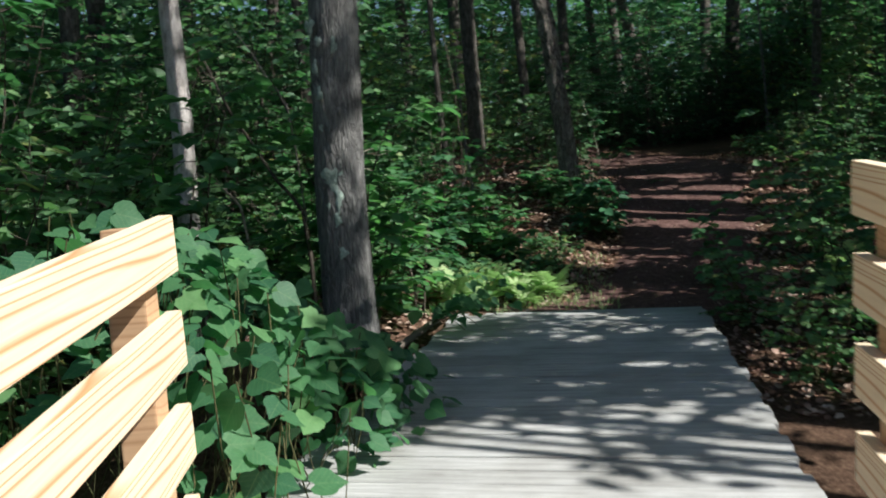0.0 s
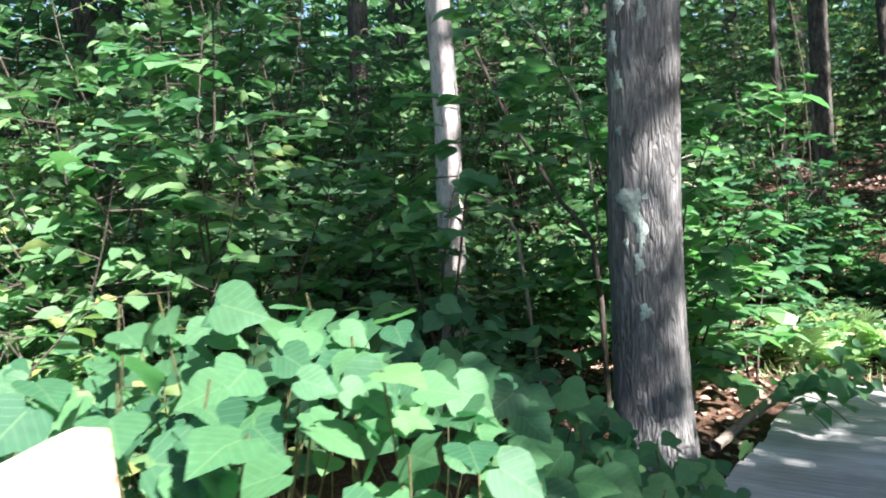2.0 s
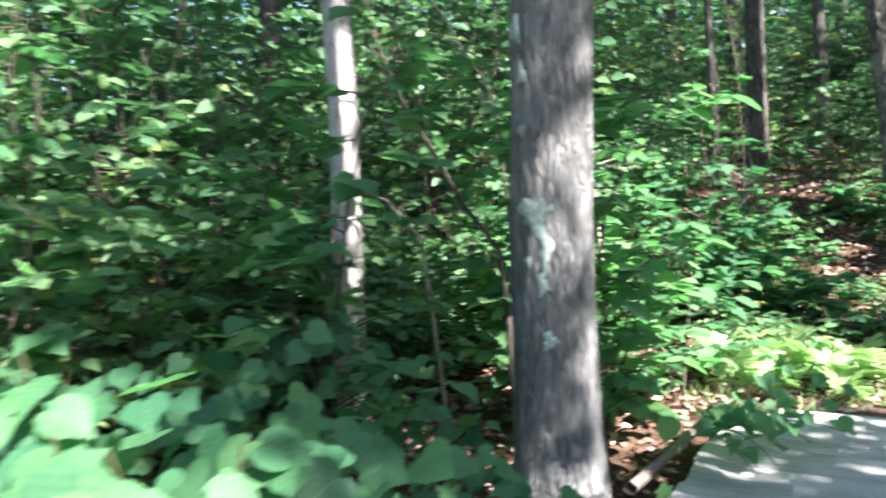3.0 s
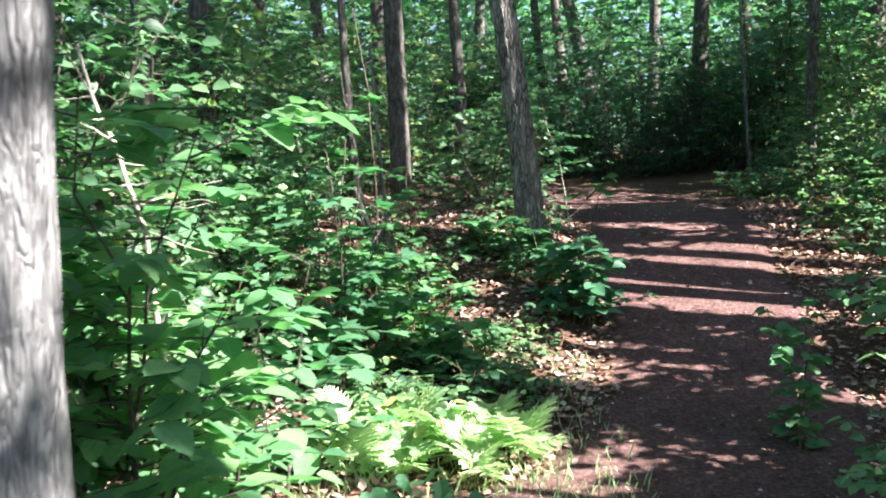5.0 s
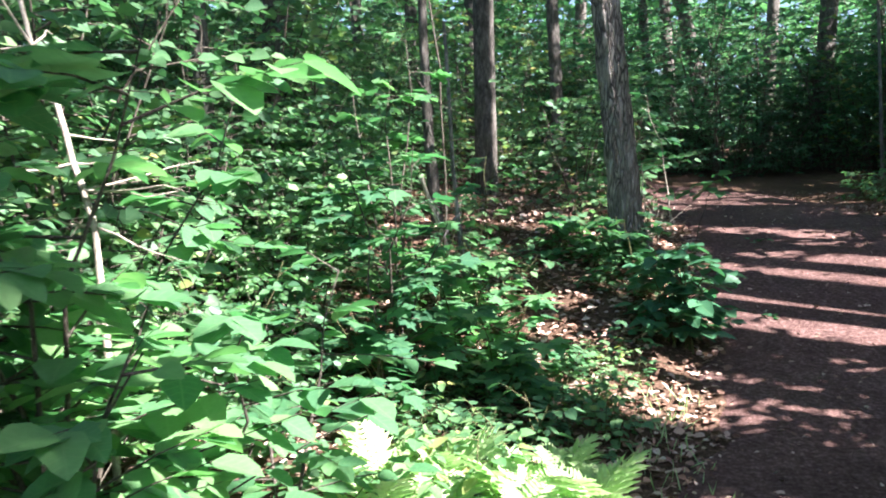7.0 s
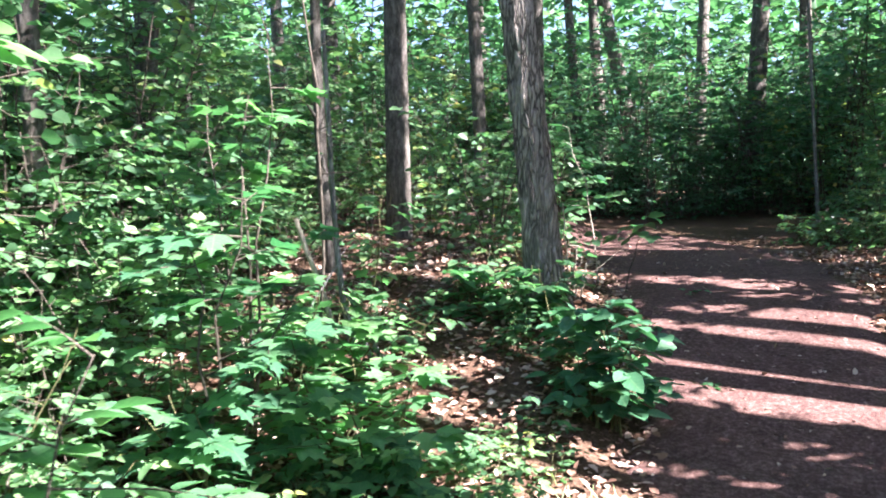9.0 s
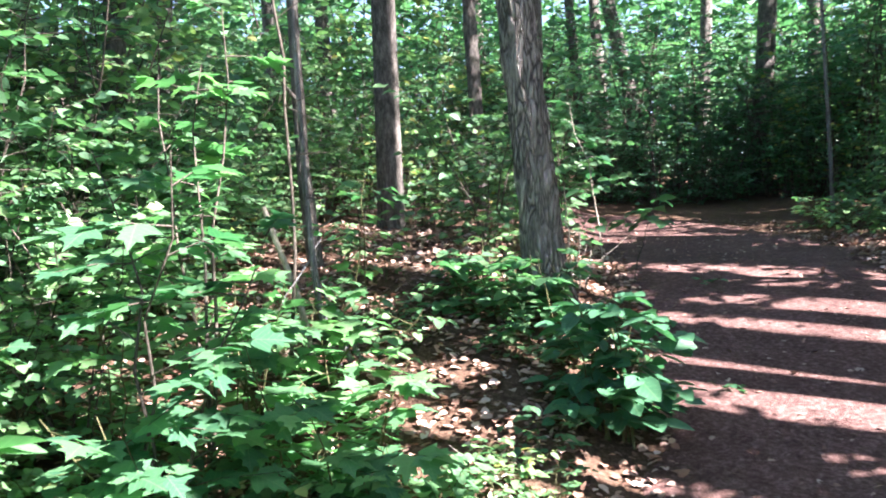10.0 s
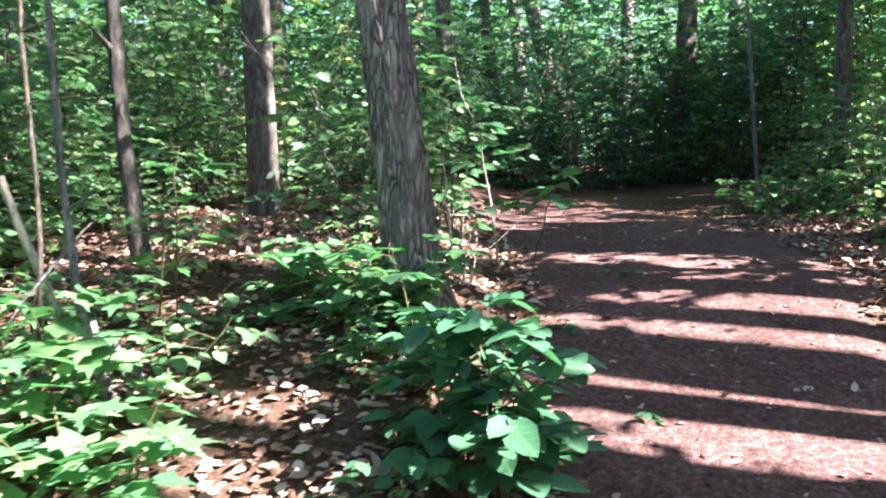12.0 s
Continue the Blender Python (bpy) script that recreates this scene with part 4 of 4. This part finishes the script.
# ---- dead wood and single stems ----
def dead_stem(name, points, r0, r1, mat, label, category, side_twigs=0, seed=0):
    """A bare stem or stick along points, with broken side twigs."""
    rs = np.random.RandomState(seed)
    p = np.array(points, float)
    s = np.linspace(0, 1, len(p))
    q = np.linspace(0, 1, 12)
    line = np.column_stack([np.interp(q, s, p[:, i]) for i in range(3)]) + rs.normal(0, 0.006, (12, 3)) * np.sin(np.pi * q)[:, None]
    root = Vector(line[0])
    ob = thing(name, Matrix.Translation(root), label, category)
    child("stem", mesh_of("stem", *tube(line - line[0], r0 + (r1 - r0) * q, 9, 0.12, seed), mat, True), ob)
    for k in range(side_twigs):
        j = rs.randint(3, 11)
        d = rs.normal(0, 1, 3) * [1, 1, 0.5] + [0, 0, 0.4]
        d = d / np.linalg.norm(d) * rs.uniform(0.12, 0.35)
        u = np.linspace(0, 1, 5)[:, None]
        tw = (line[j] - line[0]) + u * d + rs.normal(0, 0.01, (5, 3)) * u
        child("twig", mesh_of("twig", *tube(tw, np.linspace(r1 * 0.7, 0.0012, 5), 5), mat, True), ob)
    return ob


G = gz
dead_stem("dead_branch", [(-1.10, 6.4, G(-1.1, 6.4)), (-1.17, 6.4, 1.29), (-1.24, 6.4, 1.53), (-1.33, 6.4, 1.74), (-1.40, 6.4, 2.0)], 0.012, 0.006, M_PALE_TWIG, "pale dead stem leaning among green leaves", "dead branch", 16, 1)
dead_stem("thin_sapling", [(-1.08, 5.7, G(-1.08, 5.7)), (-1.10, 5.7, 0.9), (-1.13, 5.7, 1.5), (-1.14, 5.7, 2.0), (-1.2, 5.7, 3.2)], 0.013, 0.006, M_TWIG, "thin dark upright sapling stem behind the big trunk", "sapling", 5, 2)
dead_stem("dead_branch", [(-1.28, 5.55, G(-1.28, 5.55)), (-1.33, 5.6, 0.97), (-1.57, 5.6, 1.30), (-1.85, 5.6, 1.76), (-2.0, 5.6, 2.1)], 0.016, 0.007, M_TWIG, "dark dead branch leaning beside the big trunk", "dead branch", 6, 3)
dead_stem("dead_branch", [(-1.85, 5.9, G(-1.85, 5.9)), (-1.95, 5.9, 1.05), (-2.13, 5.9, 1.24), (-2.40, 5.9, 1.39)], 0.012, 0.005, M_PALE_TWIG, "grey dead branch with broken twigs", "dead branch", 6, 4)
dead_stem("dead_branch", [(-1.5, 6.2, G(-1.5, 6.2)), (-1.63, 6.2, 1.76), (-1.88, 6.2, 2.19), (-2.1, 6.2, 2.5)], 0.011, 0.004, M_PALE_TWIG, "slender pale dead branch with side twigs", "dead branch", 8, 5)
dead_stem("broken_stake", [(-0.93, 10.1, G(-0.93, 10.1) - 0.02), (-1.05, 10.1, 1.07), (-1.14, 10.1, 1.27), (-1.21, 10.1, 1.49)], 0.017, 0.015, M_PALE_TWIG, "pale broken sapling stake leaning in the brush", "stake", 0, 6)
dead_stem("broken_sapling", [(-0.81, 10.1, G(-0.81, 10.1) - 0.02), (-0.83, 10.1, 0.6), (-0.90, 10.1, 0.90), (-0.946, 10.1, 1.16), (-0.966, 10.1, 1.46), (-1.05, 10.15, 2.6)], 0.024, 0.012, M_BARK_A, "grey crooked sapling trunk in the brush", "sapling", 4, 7)
for i, (x, z1) in enumerate([(-0.92, 0.93), (-0.83, 0.86), (-0.77, 0.82)]):
    dead_stem("broken_stump", [(x + 0.08, 10.2, G(x, 10.2) - 0.02), (x + 0.03, 10.2, 0.68), (x - 0.02, 10.2, z1)], 0.022, 0.017, M_BARK_A, "short grey broken stem splintered at its top", "stump", 0, 8 + i)
for i, (x0, x1, z1) in enumerate([(0.38, 0.33, 1.62), (0.42, 0.47, 1.22), (0.46, 0.50, 1.18), (0.40, 0.43, 1.30)]):
    dead_stem("dry_stick", [(x0, 11.6, G(x0, 11.6) - 0.01), ((x0 + x1) / 2, 11.6, (G(x0, 11.6) + z1) / 2), (x1, 11.6, z1)], 0.008, 0.004, M_PALE_TWIG, "dry pale stick upright beside the leaning tree", "stick", 1, 20 + i)
dead_stem("fallen_limb", [(-0.74, 5.5, 0.03), (-0.66, 6.1, 0.06), (-0.56, 6.75, 0.10)], 0.028, 0.024, M_OLDWOOD, "reddish-brown fallen limb lying along the deck edge", "fallen limb", 0, 30)
dead_stem("dead_branch", [(-1.05, 10.0, G(-1.05, 10) - 0.01), (-1.0, 10.0, 1.4), (-1.06, 10.0, 2.34), (-1.15, 10.0, 2.9)], 0.011, 0.005, M_TWIG, "thin dead sapling with bare grey twigs", "dead branch", 9, 31)
dead_stem("forest_sapling", [(-1.56, 12.0, G(-1.56, 12) - 0.01), (-1.66, 12.0, 1.98), (-1.69, 12.0, 2.96), (-1.75, 12.0, 5.5)], 0.060, 0.035, M_BARK_FAR, "dark slim trunk rising through the brush", "sapling", 4, 32)
RS2 = np.random.RandomState(55)
for i in range(14):
    x, y = RS2.uniform(-3.0, 0.4), RS2.uniform(8.0, 13.0)
    a, n = RS2.uniform(0, 6.28), RS2.uniform(0.25, 0.6)
    pts = [(x + n * k * math.cos(a), y + n * k * math.sin(a), G(x + n * k * math.cos(a), y + n * k * math.sin(a)) + 0.012 + 0.10 * k * RS2.rand()) for k in (0.0, 0.5, 1.0)]
    dead_stem("fallen_twig", pts, 0.007, 0.003, M_PALE_TWIG, "dry fallen twig on the leaf litter", "twig", 2, 60 + i)


# ---- vine sprig spilling over the end of the deck ----
def deck_sprig():
    rs = np.random.RandomState(91)
    sprig = thing("vine_sprig", pose(-0.62, 6.15, 0.05), "green vine sprig with lobed leaves lying over the deck corner", "vine")
    tv, tf = HEART
    meshes = [leaf_mesh("leaf", HEART, (tv * [1, 1, 1 + k], tf), M_VINE, True) for k in range(3)]
    for run in range(6):
        end = Vector((rs.uniform(0.35, 0.85), rs.uniform(-0.65, 0.25), rs.uniform(0.08, 0.24)))
        u = np.linspace(0, 1, 9)
        line = np.column_stack([end.x * u, end.y * u, 0.02 + end.z * np.sin(2.4 * u) + 0.02])
        child("runner", mesh_of("runner", *tube(line, np.full(9, 0.0028), 5), M_STEM, True), sprig)
        for k in range(10):
            q = 0.15 + 0.85 * (k + rs.rand()) / 10
            p = Vector([np.interp(q, u, line[:, i]) for i in range(3)])
            a = rs.uniform(0, 6.283)
            d = Vector((math.cos(a), math.sin(a), rs.uniform(-0.5, 0.3))).normalized()
            up = Vector((rs.normal(0.1, 0.4), rs.normal(-0.3, 0.4), 1)).normalized()
            side = d.cross(up).normalized()
            nn = side.cross(d)
            sz = rs.uniform(0.06, 0.11)
            p.z += rs.uniform(0.03, 0.10)
            ob = child("leaf", meshes[rs.randint(3)], sprig)
            ob.matrix_local = Matrix(((side.x, d.x, nn.x, p.x), (side.y, d.y, nn.y, p.y), (side.z, d.z, nn.z, p.z), (0, 0, 0, 1))) @ Matrix.Diagonal((sz, sz, sz, 1))


deck_sprig()


# ---- grass tufts where the deck meets the trail ----
def grass():
    rs = np.random.RandomState(93)
    n = 420
    x = rs.uniform(-0.9, 0.75, n)
    y = 7.12 + np.abs(rs.normal(0, 0.35, n)) + 0.1 * np.sin(9 * x)
    x2, y2 = rs.uniform(0.3, 0.65, 120), rs.uniform(7.6, 9.2, 120)
    x, y = np.concatenate([x, x2]), np.concatenate([y, y2])
    k = len(x)
    z = ground_z(x, y)
    dirs = np.column_stack([rs.normal(0, 0.45, k), rs.normal(0, 0.45, k), np.ones(k)])
    up = rs.normal(0, 1, (k, 3)) * [1, 1, 0.1]
    blade = (np.array([[-0.035, 0, 0], [0.035, 0, 0], [0.022, 0.6, 0.03], [0, 1, 0.16]], float), np.array([(0, 1, 2), (0, 2, 3)]))
    return leaf_mesh("grass", blade, leaves(blade, np.column_stack([x, y, z]), dirs, up, rs.uniform(0.04, 0.13, k), rs), M_FERN)


tagged(new("grass", grass()), "sparse pale green grass at the end of the deck", "grass", kind="stuff")
